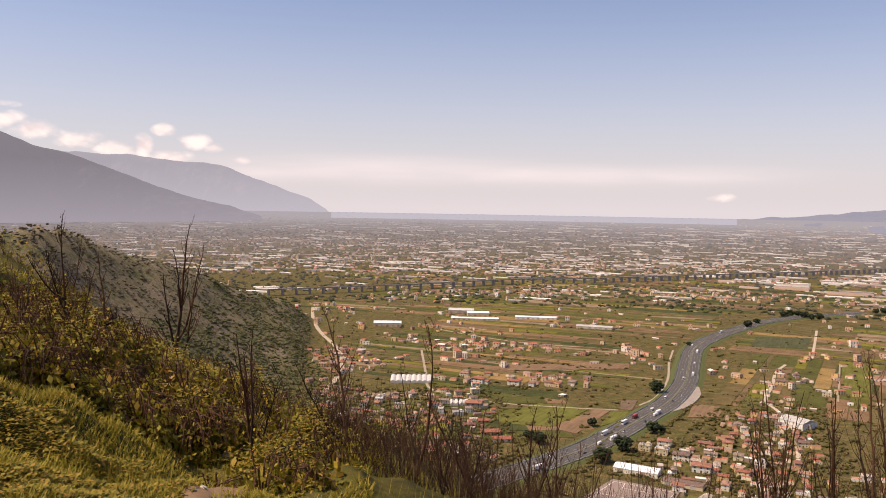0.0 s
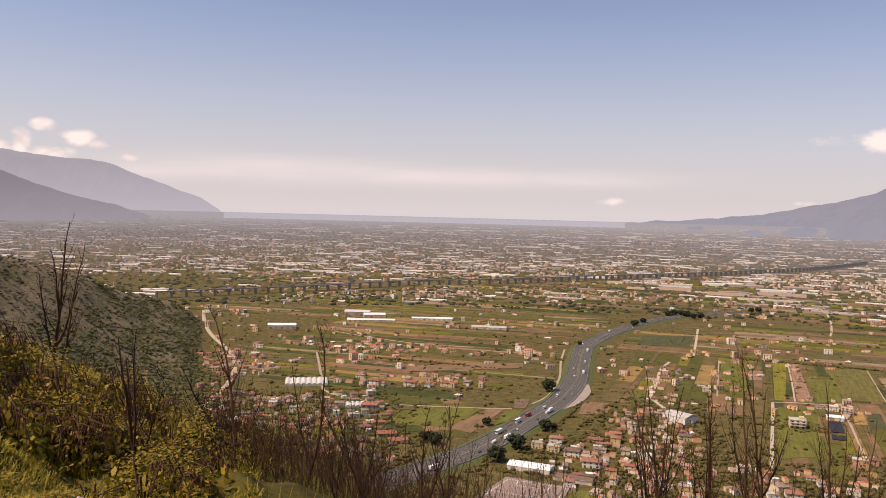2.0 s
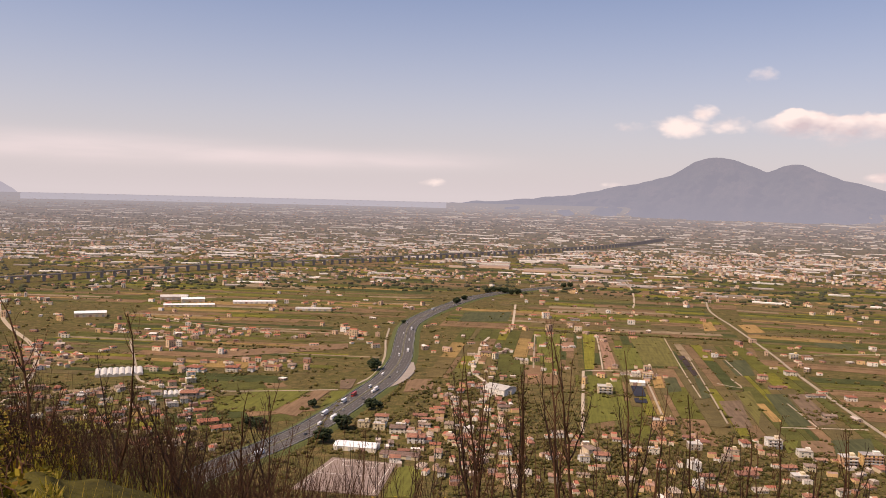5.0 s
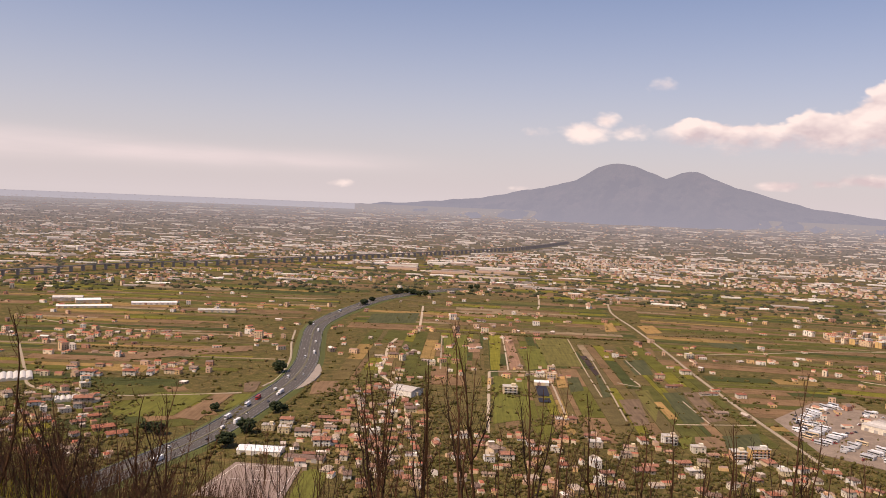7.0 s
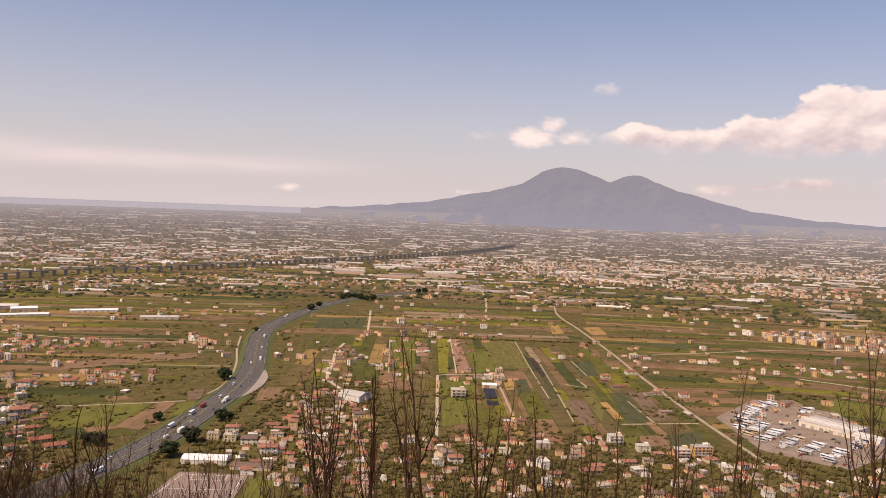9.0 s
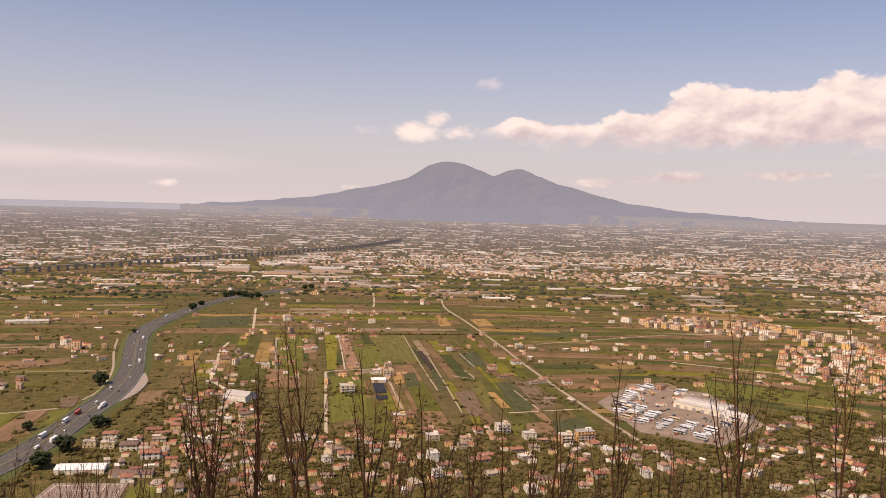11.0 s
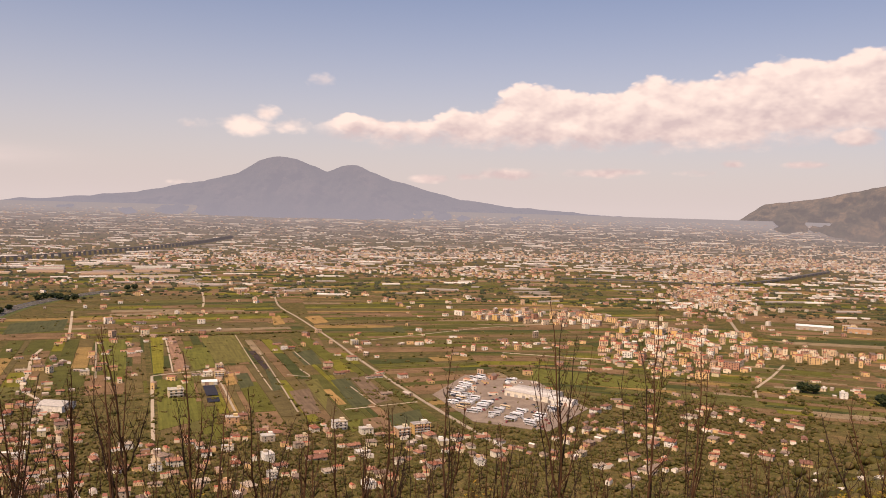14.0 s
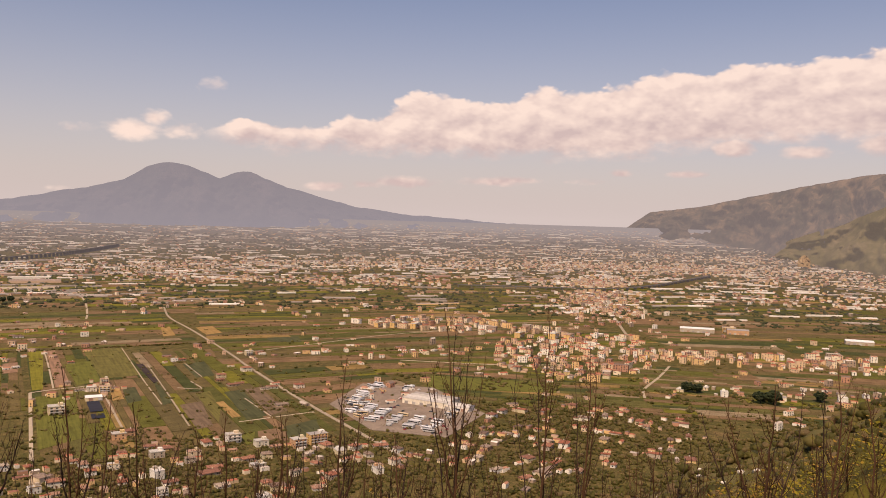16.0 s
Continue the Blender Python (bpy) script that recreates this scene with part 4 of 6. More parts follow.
settle([(431, 712), (529, 701), (614, 600), (506, 490), (400, 520), (380, 590)], 30, ["hip", "wing", "gable", "low"], 35, 19)
settle([(650, 690), (721, 690), (780, 620), (880, 575), (960, 590), (800, 700), (700, 740)], 16, ["wing", "flat", "tall", "low"], 40, 22)
settle([(776, 905), (902, 815), (1039, 680), (1180, 760), (980, 880), (840, 960)], 46, ["tall", "flat", "gable", "block", "hip"], 45, 18)
settle([(574, 883), (640, 790), (800, 842), (950, 1060), (860, 1170), (700, 1100), (620, 1000)], 74, ["tall", "flat", "tallhip", "block", "gable", "hip"], 40, 16)
settle([(555, 1390), (600, 1300), (720, 1180), (860, 1160), (800, 1350), (700, 1430)], 34, ["block", "tall", "block", "flat"], 30, 22)
settle([(-551, 736), (-447, 740), (-380, 800), (-285, 650), (-270, 590), (-340, 570), (-480, 640)], 48, VILLAGE, 30, 15)
settle([(-700, 900), (-640, 960), (-540, 860), (-560, 780)], 14, VILLAGE, 35, 17)
settle([(-600, 1040), (-420, 1130), (-380, 1080), (-540, 1000)], 16, ["low", "gable", "hip", "flat"], 10, 18)
settle([(-480, 860), (-300, 940), (-280, 880), (-440, 820)], 9, ["hip", "gable", "wing"], 8, 22)
settle([(-110, 880), (-60, 900), (-70, 1120), (-110, 1110)], 9, ["gable", "flat", "low"], 0, 17)
settle([(40, 940), (60, 1000), (130, 1000), (120, 930)], 5, ["tall", "flat", "gable"], 0, 18)
for kind, x, y, turn, k in (("tall", 45, 856, 3, 1.5), ("flat", 84, 948, 0, 1.1), ("low", 206, 1101, 4, 1.2), ("flat", 196, 1096, 0, 0.9), ("hip", 228, 973, 0, 1.1), ("low", 222, 955, 8, 1.1), ("gable", 230, 924, 4, 1.2),
                            ("low", 240, 930, 0, 0.9), ("hip", 266, 1004, 5, 1.3), ("gable", 267, 897, 0, 1.2), ("low", 258, 893, 2, 1.1), ("hip", 296, 888, 2, 1.1), ("gable", 252, 811, 3, 1.2), ("tall", 175, 699, 4, 1.2), ("flat", 194, 679, 2, 1.2),
                            ("tall", 222, 664, 5, 1.2), ("block", 240, 668, 4, 1.0), ("flat", 88, 745, 0, 1.3), ("hip", 96, 752, 6, 1.2), ("flat", 109, 679, 4, 1.2), ("gable", 117, 695, 3, 1.1), ("hip", 33, 633, 8, 1.2), ("gable", 137, 618, 12, 1.4),
                            ("flat", 136, 669, 5, 1.1), ("low", 107, 607, 10, 1.2), ("hip", -16, 1003, 2, 1.0), ("low", -27, 1040, 0, 1.0), ("flat", -45, 985, 0, 1.1), ("low", 75, 1125, 0, 1.0), ("tall", 298, 1113, 0, 1.0), ("low", 67, 1418, 0, 1.3), ("gable", 19, 1366, 0, 1.4),
                            ("hip", -361, 854, 6, 1.4), ("wing", -401, 843, 0, 1.5), ("hip", -323, 870, 0, 1.2), ("wing", -354, 734, 20, 1.6), ("gable", -299, 655, 35, 1.6), ("gable", -281, 640, 35, 1.5), ("hip", -95, 1022, 0, 1.3), ("gable", -112, 1017, 0, 1.1),
                            ("wing", -135, 667, 5, 1.3), ("wing", -115, 645, 8, 1.4), ("hip", -156, 700, 4, 1.2), ("gable", -125, 719, 4, 1.2), ("flat", -167, 678, 4, 1.1), ("flat", -152, 674, 2, 1.2), ("block", 611, 1308, 20, 1.2), ("block", 640, 1285, 25, 1.2), ("block", 809, 1109, 35, 1.3),
                            ("block", 760, 1138, 30, 1.1), ("block", 1172, 1068, -42, 1.4), ("block", 825, 1090, 35, 1.1), ("block", 585, 1320, 15, 1.0)):
    put_house(kind, x, y, turn).scale = (0.9 * k, 0.85 * k, 0.5 + 0.3 * k)

# ---------------------------------------------------------------- halls, greenhouses, yard


def shed(w, d, h, label, roof_mat, bays=1):
    top = new("shed")
    part("wall", box_mesh(-w / 2, -d / 2, -0.5, w / 2, d / 2, h), m_wall, top)
    for i in range(bays):
        bw = d / bays
        bm = roof_mesh(w, bw, h, bw * 0.13, 0.0, 0.2)
        bmesh.ops.translate(bm, vec=(0, -d / 2 + bw * (i + 0.5), 0), verts=bm.verts)
        part("roof", bm, roof_mat, top)
    for i in range(max(2, int(w / 9))):
        part("gate", box_mesh(-w / 2 + 3 + i * 9, -d / 2 - 0.1, 0, -w / 2 + 7 + i * 9, -d / 2 + 0.02, 3.2), m_flat, top)
    return tagged(top, label, "shed")


def greenhouse(w, d, label, bays=4):
    """Film-covered tunnels side by side."""
    top = new("greenhouse")
    bw = w / bays
    for i in range(bays):
        bm = bmesh.new()
        ring = [(-bw / 2, 0), (-bw / 2, 1.8), (-bw * 0.32, 2.9), (0, 3.5), (bw * 0.32, 2.9), (bw / 2, 1.8), (bw / 2, 0)]
        a = [bm.verts.new((x + bw * (i - bays / 2 + 0.5), -d / 2, z)) for x, z in ring]
        b = [bm.verts.new((x + bw * (i - bays / 2 + 0.5), d / 2, z)) for x, z in ring]
        for k in range(len(ring) - 1):
            bm.faces.new((a[k], a[k + 1], b[k + 1], b[k]))
        bm.faces.new(a[::-1])
        bm.faces.new(b)
        part("tunnel", bm, m_film, top)
    return tagged(top, label, "greenhouse", "greenhouses")


shed(34, 15, 3.6, "long hall with a bright white sheet-metal roof", m_white).matrix_basis = pose(-157, 616, 0, 0, 0, -1)
shed(30, 11, 2.6, "low brick-red hall beside the court", m_roof).matrix_basis = pose(-120, 604, 0, 0, 0, -3)
shed(84, 14, 4.0, "long farm shed with white roof", m_white).matrix_basis = pose(-633, 1311, 0, 0, 0, 24)
shed(74, 14, 4.0, "long warehouse with a white roof", m_white).matrix_basis = pose(-547, 1388, 0, 0, 0, 22)
shed(48, 22, 6.0, "pale-roofed farm building in a yard", m_flat).matrix_basis = pose(-700, 1390, 0, 0, 0, 22)
shed(40, 20, 6.0, "white-roofed barn beside the fields", m_white).matrix_basis = pose(-655, 1370, 0, 0, 0, 30)
shed(60, 16, 4.0, "pale farm shed with a wide roof", m_flat).matrix_basis = pose(-420, 1334, 0, 0, 0, 12)
shed(46, 20, 6.0, "white workshop hall near the hill road", m_white).matrix_basis = pose(-725, 1165, 0, 0, 0, 30)
shed(26, 22, 6.0, "grey-roofed hall in the village", m_flat).matrix_basis = pose(-62, 830, 0, 0, 0, -30)
shed(60, 18, 7.0, "long white hall on the plain", m_white).matrix_basis = pose(1122, 1097, 0, 0, 0, -42)
shed(38, 16, 8.0, "cream hall with a row of gates", m_flat).matrix_basis = pose(1175, 1050, 0, 0, 0, -42)
shed(44, 20, 6.0, "white shed among the fields", m_white).matrix_basis = pose(1290, 890, 0, 0, 0, -48)
greenhouse(48, 34, "white plastic greenhouse tunnels side by side", 8).matrix_basis = pose(-472, 812, 0.2, 0, 0, 30)
greenhouse(20, 16, "small white greenhouse by the track", 4).matrix_basis = pose(-372, 738, 0.2, 0, 0, 30)



def solar_array(w, d, label):
    """Rows of dark tilted panels on low posts."""
    top = new("solar_array")
    for i in range(max(2, int(d / 7))):
        bm = box_mesh(-w / 2, -2.2, -0.06, w / 2, 2.2, 0.06)
        bmesh.ops.rotate(bm, matrix=Matrix.Rotation(radians(22), 3, "X"), verts=bm.verts)
        bmesh.ops.translate(bm, vec=(0, -d / 2 + 3.5 + i * 7, 1.5), verts=bm.verts)
        part("panel", bm, m_panel, top)
        for sx in (-0.42, 0.42):
            part("post", box_mesh(w * sx - 0.08, -d / 2 + 3.4 + i * 7, -0.1, w * sx + 0.08, -d / 2 + 3.6 + i * 7, 1.5), m_white, top)
    return tagged(top, label, "solar panels")


m_panel = plain_mat("dark_blue_panel", (0.035, 0.037, 0.05), 0.2, 0.5, 0.6, 0.0, 0.1)
solar_array(12, 42, "dark blue solar panel rows on a plot").matrix_basis = pose(80, 868, 0.4, 0, 0, 0)
solar_array(12, 14, "small dark blue solar panel rows").matrix_basis = pose(79, 826, 0.4, 0, 0, 0)
shed(16, 12, 3.5, "white farm shed beside the solar panels", m_white).matrix_basis = pose(82, 905, 0.3, 0, 0, 0)

YARD = [(298, 802), (372, 888), (444, 838), (436, 702), (352, 636), (296, 690)]
yard = link("yard", slab([(300, 800), (372, 884), (440, 835), (432, 705), (352, 640), (300, 690)], 0.48), rim_faces(6), m_apron)
tagged(yard, "wide stained concrete coach yard", "yard", kind="structure")
shed(52, 34, 6.0, "pale depot hall with a multi-bay roof", m_flat, 4).matrix_basis = pose(402, 766, 0.3, 0, 0, -55)
shed(30, 14, 5.0, "grey flat-roofed depot workshop", m_flat).matrix_basis = pose(415, 730, 0.3, 0, 0, -55)


def vehicle(kind, paint, label):
    """Car, van, lorry or coach: body, cab glass, wheels."""
    top = new(kind)
    sizes = {"car": (1.75, 4.2, 0.85, 1.45), "van": (2.0, 5.6, 1.2, 2.5), "lorry": (2.5, 10.5, 1.3, 3.6), "coach": (2.5, 11.5, 1.4, 3.3)}
    wd, ln, belt, h = sizes[kind]
    bm = box_mesh(-wd / 2, -ln / 2, 0.35, wd / 2, ln / 2, belt if kind == "car" else h)
    bmesh.ops.bevel(bm, geom=bm.edges[:], offset=0.14, segments=1, affect="EDGES")
    part("body", bm, paint, top)
    if kind == "car":
        bm = box_mesh(-wd * 0.44, -ln * 0.3, belt - 0.05, wd * 0.44, ln * 0.22, h)
        for vtx in bm.verts:
            if vtx.co.z > belt:
                vtx.co.x *= 0.82
                vtx.co.y *= 0.75
        part("cabin", bm, m_pane, top)
        part("cabin_roof", box_mesh(-wd * 0.36, -ln * 0.22, h, wd * 0.36, ln * 0.16, h + 0.04), paint, top)
    else:
        part("windscreen", box_mesh(-wd * 0.44, ln / 2 - 0.03, h * 0.5, wd * 0.44, ln / 2 + 0.03, h * 0.85), m_pane, top)
        if kind == "coach":
            for sx in (-1, 1):
                part("side_glass", box_mesh(sx * wd / 2 - 0.03, -ln * 0.46, h * 0.52, sx * wd / 2 + 0.03, ln * 0.46, h * 0.82), m_pane, top)
    for sx in (-1, 1):
        for sy in (-0.31, 0.31):
            bm = bmesh.new()
            bmesh.ops.create_cone(bm, cap_ends=True, segments=10, radius1=0.35 if kind == "car" else 0.48, radius2=0.35 if kind == "car" else 0.48, depth=0.25)
            bmesh.ops.rotate(bm, matrix=Matrix.Rotation(radians(90), 3, "Y"), verts=bm.verts)
            bmesh.ops.translate(bm, vec=(sx * (wd / 2 - 0.1), sy * ln, 0.35 if kind == "car" else 0.48), verts=bm.verts)
            part("wheel", bm, m_tyre, top)
    return tagged(top, label, kind if kind != "lorry" else "lorry", "traffic and parked vehicles")


m_tyre = plain_mat("tyre_rubber", (0.03, 0.03, 0.03), 0.1, 4.0, 0.8)
paints = {"white": plain_mat("white_car_paint", (0.8, 0.8, 0.8), 0.03, 1.0, 0.3, 0.0, 0.5), "dark": plain_mat("dark_car_paint", (0.04, 0.045, 0.06), 0.1, 1.0, 0.3, 0.0, 0.5),
          "red": plain_mat("red_car_paint", (0.4, 0.04, 0.03), 0.1, 1.0, 0.3, 0.0, 0.5), "silver": plain_mat("silver_car_paint", (0.5, 0.5, 0.5), 0.05, 1.0, 0.3, 0.0, 0.5),
          "yellow": plain_mat("amber_coach_paint", (0.62, 0.48, 0.3), 0.1, 1.0, 0.35, 0.0, 0.5)}
stock = {}


def park(kind, paint, m):
    key = (kind, paint)
    if key not in stock:
        stock[key] = vehicle(kind, paints[paint], {"car": f"{paint} passenger car on tarmac", "van": f"{paint} delivery van on the road",
                                                   "lorry": f"{paint} box lorry on the motorway", "coach": f"{paint} coach parked in the yard"}[kind])
        stock[key].matrix_basis = m
        return stock[key]
    return copy_thing(stock[key], m)


d_, n_ = frame_of(HIGHWAY)
for y, off, kind, paint in ((584, 6.6, "lorry", "white"), (640, 6.6, "car", "dark"), (668, 3.2, "van", "white"), (690, 6.6, "lorry", "white"), (705, -6.6, "lorry", "white"), (742, -6.6, "lorry", "white"),
                            (772, -6.6, "lorry", "red"), (790, 6.6, "van", "white"), (805, 6.6, "lorry", "white"), (812, -3.2, "van", "white"), (870, -6.6, "van", "white"), (885, 6.6, "car", "white"),
                            (930, 3.2, "car", "silver"), (985, -3.2, "van", "white"), (1010, 6.6, "lorry", "white"), (1040, -6.6, "car", "white"), (1090, 6.6, "van", "white"), (1150, -3.2, "car", "white"),
                            (1180, 6.6, "lorry", "white"), (1240, -6.6, "van", "white"), (1330, 6.6, "car", "dark"), (1400, -6.6, "lorry", "white"), (1480, 6.6, "car", "white"), (860, 3.2, "car", "dark"), (610, -6.6, "car", "white"),
                            (760, 6.6, "car", "dark"), (720, 3.2, "car", "silver")):
    i = int(np.argmin(np.abs(HIGHWAY[:, 1] - y)))
    p = HIGHWAY[i] + n_[i] * off
    turn = math.degrees(math.atan2(-d_[i, 0], d_[i, 1])) + (180 if off < 0 else 0)
    park(kind, paint, pose(p[0], p[1], 1.52, 0, 0, turn))
for row, (x, y, n, tilt) in enumerate(((304, 756, 9, 38), (306, 738, 10, 38), (312, 718, 10, 38), (322, 698, 9, 38), (334, 682, 9, 38), (346, 664, 8, 38), (316, 784, 8, 40), (330, 806, 8, 36), (352, 836, 8, 30), (374, 862, 8, 20), (388, 700, 7, 40), (400, 828, 6, 40))):
    for i in range(n):
        px, py = x + i * 5.2 * math.cos(radians(tilt + 8)), y + i * 5.2 * math.sin(radians(tilt + 8))
        if not inside(px, py, [(300, 800), (372, 884), (440, 835), (432, 705), (352, 640), (300, 690)]):
            continue
        kind = "coach" if rng.rand() < 0.55 else "van"
        park(kind, ("white", "silver", "silver", "yellow" if kind == "coach" else "dark", "white")[rng.randint(5)], pose(px + rng.normal(0, 1), py + rng.normal(0, 1), 0.5, 0, 0, tilt + rng.normal(0, 7)))
for i in range(90):
    x, y = rng.uniform(300, 440), rng.uniform(640, 880)
    if inside(x, y, [(305, 795), (372, 874), (435, 830), (427, 710), (352, 650), (305, 695)]) and math.hypot(x - 402, y - 765) > 34:
        park("car", ("dark", "silver", "dark", "red", "white")[rng.randint(5)], pose(x, y, 0.5, 0, 0, -55 + 90 * rng.randint(2)))

# ---------------------------------------------------------------- far towns, greenhouses, viaduct


VIADUCT_PLAN = [(-1180, 1400), (-999, 1700), (-853, 1990), (-664, 2200), (-456, 2500), (-166, 2920), (210, 3560), (491, 4300)]
VIADUCT_EAST_PLAN = [(1130, 2010), (1244, 1950), (1505, 1828), (1719, 1878), (2010, 2034), (2287, 2187)]
VIADUCT, VIADUCT_EAST = resample(VIADUCT_PLAN, 30.0), resample(VIADUCT_EAST_PLAN, 40.0)


class Heap:
    """Many small buildings joined into one mesh."""

    def __init__(self):
        self.v, self.f, self.i = [], [], []

    def box(self, x, y, z, w, d, h, turn, wall=0, roof=1, rise=0.0):
        c, s = math.cos(turn), math.sin(turn)
        k = len(self.v)
        for zz in (z - 1.0, z + h):
            for a, b in ((-w / 2, -d / 2), (w / 2, -d / 2), (w / 2, d / 2), (-w / 2, d / 2)):
                self.v.append((x + a * c - b * s, y + a * s + b * c, zz))
        for q in range(4):
            self.f.append((k + q, k + (q + 1) % 4, k + 4 + (q + 1) % 4, k + 4 + q))
            self.i.append(wall)
        if rise:
            for a in (-w / 2, w / 2):
                self.v.append((x + a * c, y + a * s, z + h + rise))
            self.f += [(k + 4, k + 5, k + 9, k + 8), (k + 6, k + 7, k + 8, k + 9)]
            self.i += [roof, roof]
            self.f += [(k + 5, k + 6, k + 9), (k + 7, k + 4, k + 8)]
            self.i += [wall, wall]
        else:
            self.f.append((k + 4, k + 5, k + 6, k + 7))
            self.i.append(roof)

    def holes(self, x, y, z, w, d, h, turn, dark=2):
        """Dark window and door openings, set a hand's width proud of the two faces towards the hill."""
        c, s = math.cos(turn), math.sin(turn)
        for q in range(4):
            ang = turn + q * math.pi / 2 - math.pi / 2          # outward direction of this face
            if math.cos(ang) * x + math.sin(ang) * y > 0:
                continue
            half, out = (w / 2, d / 2) if q % 2 == 0 else (d / 2, w / 2)
            n = max(1, int(half * 2 / 3.2))
            ux, uy = -math.sin(ang), math.cos(ang)
            for lev in range(max(1, int(h / 2.3))):
                for i in range(n):
                    if rng.rand() < 0.2:
                        continue
                    m = -half + 2 * half * (i + 0.5) / n
                    k = len(self.v)
                    for a, zz in ((-0.65, 0.6), (0.65, 0.6), (0.65, 1.9), (-0.65, 1.9)):
                        self.v.append((x + math.cos(ang) * (out + 0.12) + ux * (m + a), y + math.sin(ang) * (out + 0.12) + uy * (m + a), z + lev * 2.3 + zz))
                    self.f.append((k, k + 1, k + 2, k + 3))
                    self.i.append(dark)

    def put(self, name, mats, label, category):
        ob = link(name, draw_in(self.v), self.f, mats, None, self.i)
        return tagged(ob, label, category, kind="stuff")


def island_pick(stops):
    def build(t, p):
        r = t.node("ShaderNodeNewGeometry").outputs["Random Per Island"]
        return t.ramp(r, stops, "CONSTANT"), None, 0.0
    return build


WALLS = [(0.0, (0.7, 0.52, 0.34)), (0.2, (0.8, 0.68, 0.5)), (0.36, (0.74, 0.5, 0.25)), (0.5, (0.66, 0.46, 0.31)), (0.62, (0.5, 0.27, 0.18)), (0.74, (0.85, 0.79, 0.68)), (0.9, (0.38, 0.29, 0.22))]
ROOFS = [(0.0, (0.38, 0.14, 0.09)), (0.3, (0.30, 0.14, 0.10)), (0.48, (0.33, 0.23, 0.18)), (0.6, (0.20, 0.15, 0.13)), (0.74, (0.46, 0.24, 0.16)), (0.87, (0.48, 0.41, 0.35)), (0.95, (0.72, 0.66, 0.6))]
FILM = [(0.0, (0.66, 0.61, 0.54)), (0.3, (0.38, 0.33, 0.29)), (0.55, (0.78, 0.73, 0.66)), (0.75, (0.28, 0.24, 0.2))]
HALLS = [(0.0, (0.42, 0.33, 0.27)), (0.4, (0.34, 0.26, 0.215)), (0.7, (0.62, 0.56, 0.5)), (0.85, (0.4, 0.3, 0.24))]
# walls, roofs, halls and film fade into haze emission from 1500 m outwards
m_far_wall = hazed_mat("hazed_far_walls", island_pick(WALLS), 0.0, 0.62, 1500.0, 4750.0)
m_far_roof = hazed_mat("hazed_far_roofs", island_pick(ROOFS), 0.0, 0.62, 1500.0, 4750.0)
m_far_hall = hazed_mat("hazed_far_halls", island_pick(HALLS), 0.0, 0.5, 1500.0, 4750.0)
m_far_film = hazed_mat("hazed_far_film", island_pick(FILM), 0.0, 0.5, 1500.0, 4750.0)


def far_house(heap, x, y, tall=0.3):
    fl = 1 + (rng.rand() < 0.35) + (rng.rand() < tall) * rng.randint(1, 3)
    wd, dp = rng.uniform(4.5, 12), rng.uniform(4, 8)
    turn = rng.normal(0, 0.35) + (rng.rand() < 0.5) * 1.57
    heap.box(x, y, 0, wd, dp, 2.5 * fl, turn, 0, 1, 0 if rng.rand() < 0.4 else dp * 0.18)
    if math.hypot(x, y) < 2200:
        heap.holes(x, y, 0, wd, dp, 2.5 * fl, turn)


def seen_az(lim=62):
    return radians(rng.uniform(-lim, lim))


def clear(x, y, gap=26):
    return ground_z(x, y) < 1 and not near_highway(x, y, gap) and not any(np.min(np.hypot(q[:, 0] - x, q[:, 1] - y)) < 48 for q in (VIADUCT, VIADUCT_EAST))


# the farther streets of the near towns, and small outbuildings in the yards
streets = Heap()
for kind, x, y, way in HALF_FAR:
    fl = {"block": 4, "tall": 2 + rng.randint(2), "low": 1, "gable": 1}.get(kind, 2)
    sw, sd = rng.uniform(5, 11) * (1.8 if kind == "block" else 1), rng.uniform(5, 9.5)
    streets.box(x, y, ground_z(x, y), sw, sd, 2.3 * fl, radians(way), 0, 1, 0 if kind in ("flat", "block") else 1.3)
    streets.holes(x, y, ground_z(x, y), sw, sd, 2.3 * fl, radians(way))
streets.put("street_houses", [m_far_wall, m_far_roof, m_pane], "houses and apartment blocks in cream and ochre", "houses")
sheds = Heap()
for x, y, way in annex:
    sheds.box(x, y, ground_z(x, y), rng.uniform(3.5, 8), rng.uniform(3, 5), rng.uniform(2.2, 3.4), radians(way), 0, 1, rng.choice((0, 0.8)))
sheds.put("outbuildings", [m_far_wall, m_far_roof], "low sheds and garages between the houses", "sheds")

# scattered farms and hamlets between the near villages and the far plain
farms = Heap()
for _ in range(210):
    a, r = seen_az(58), math.exp(rng.uniform(math.log(900), math.log(2500)))
    cx, cy = r * math.sin(a), r * math.cos(a)
    for k in range(rng.randint(2, 9)):
        x, y = cx + rng.normal(0, 26 + r * 0.012), cy + rng.normal(0, 16 + r * 0.01)
        if clear(x, y) and free(x, y, 15):
            far_house(farms, x, y, 0.1)
farms.put("farm_buildings", [m_far_wall, m_far_roof, m_pane], "scattered farm buildings with red and pale roofs", "buildings")

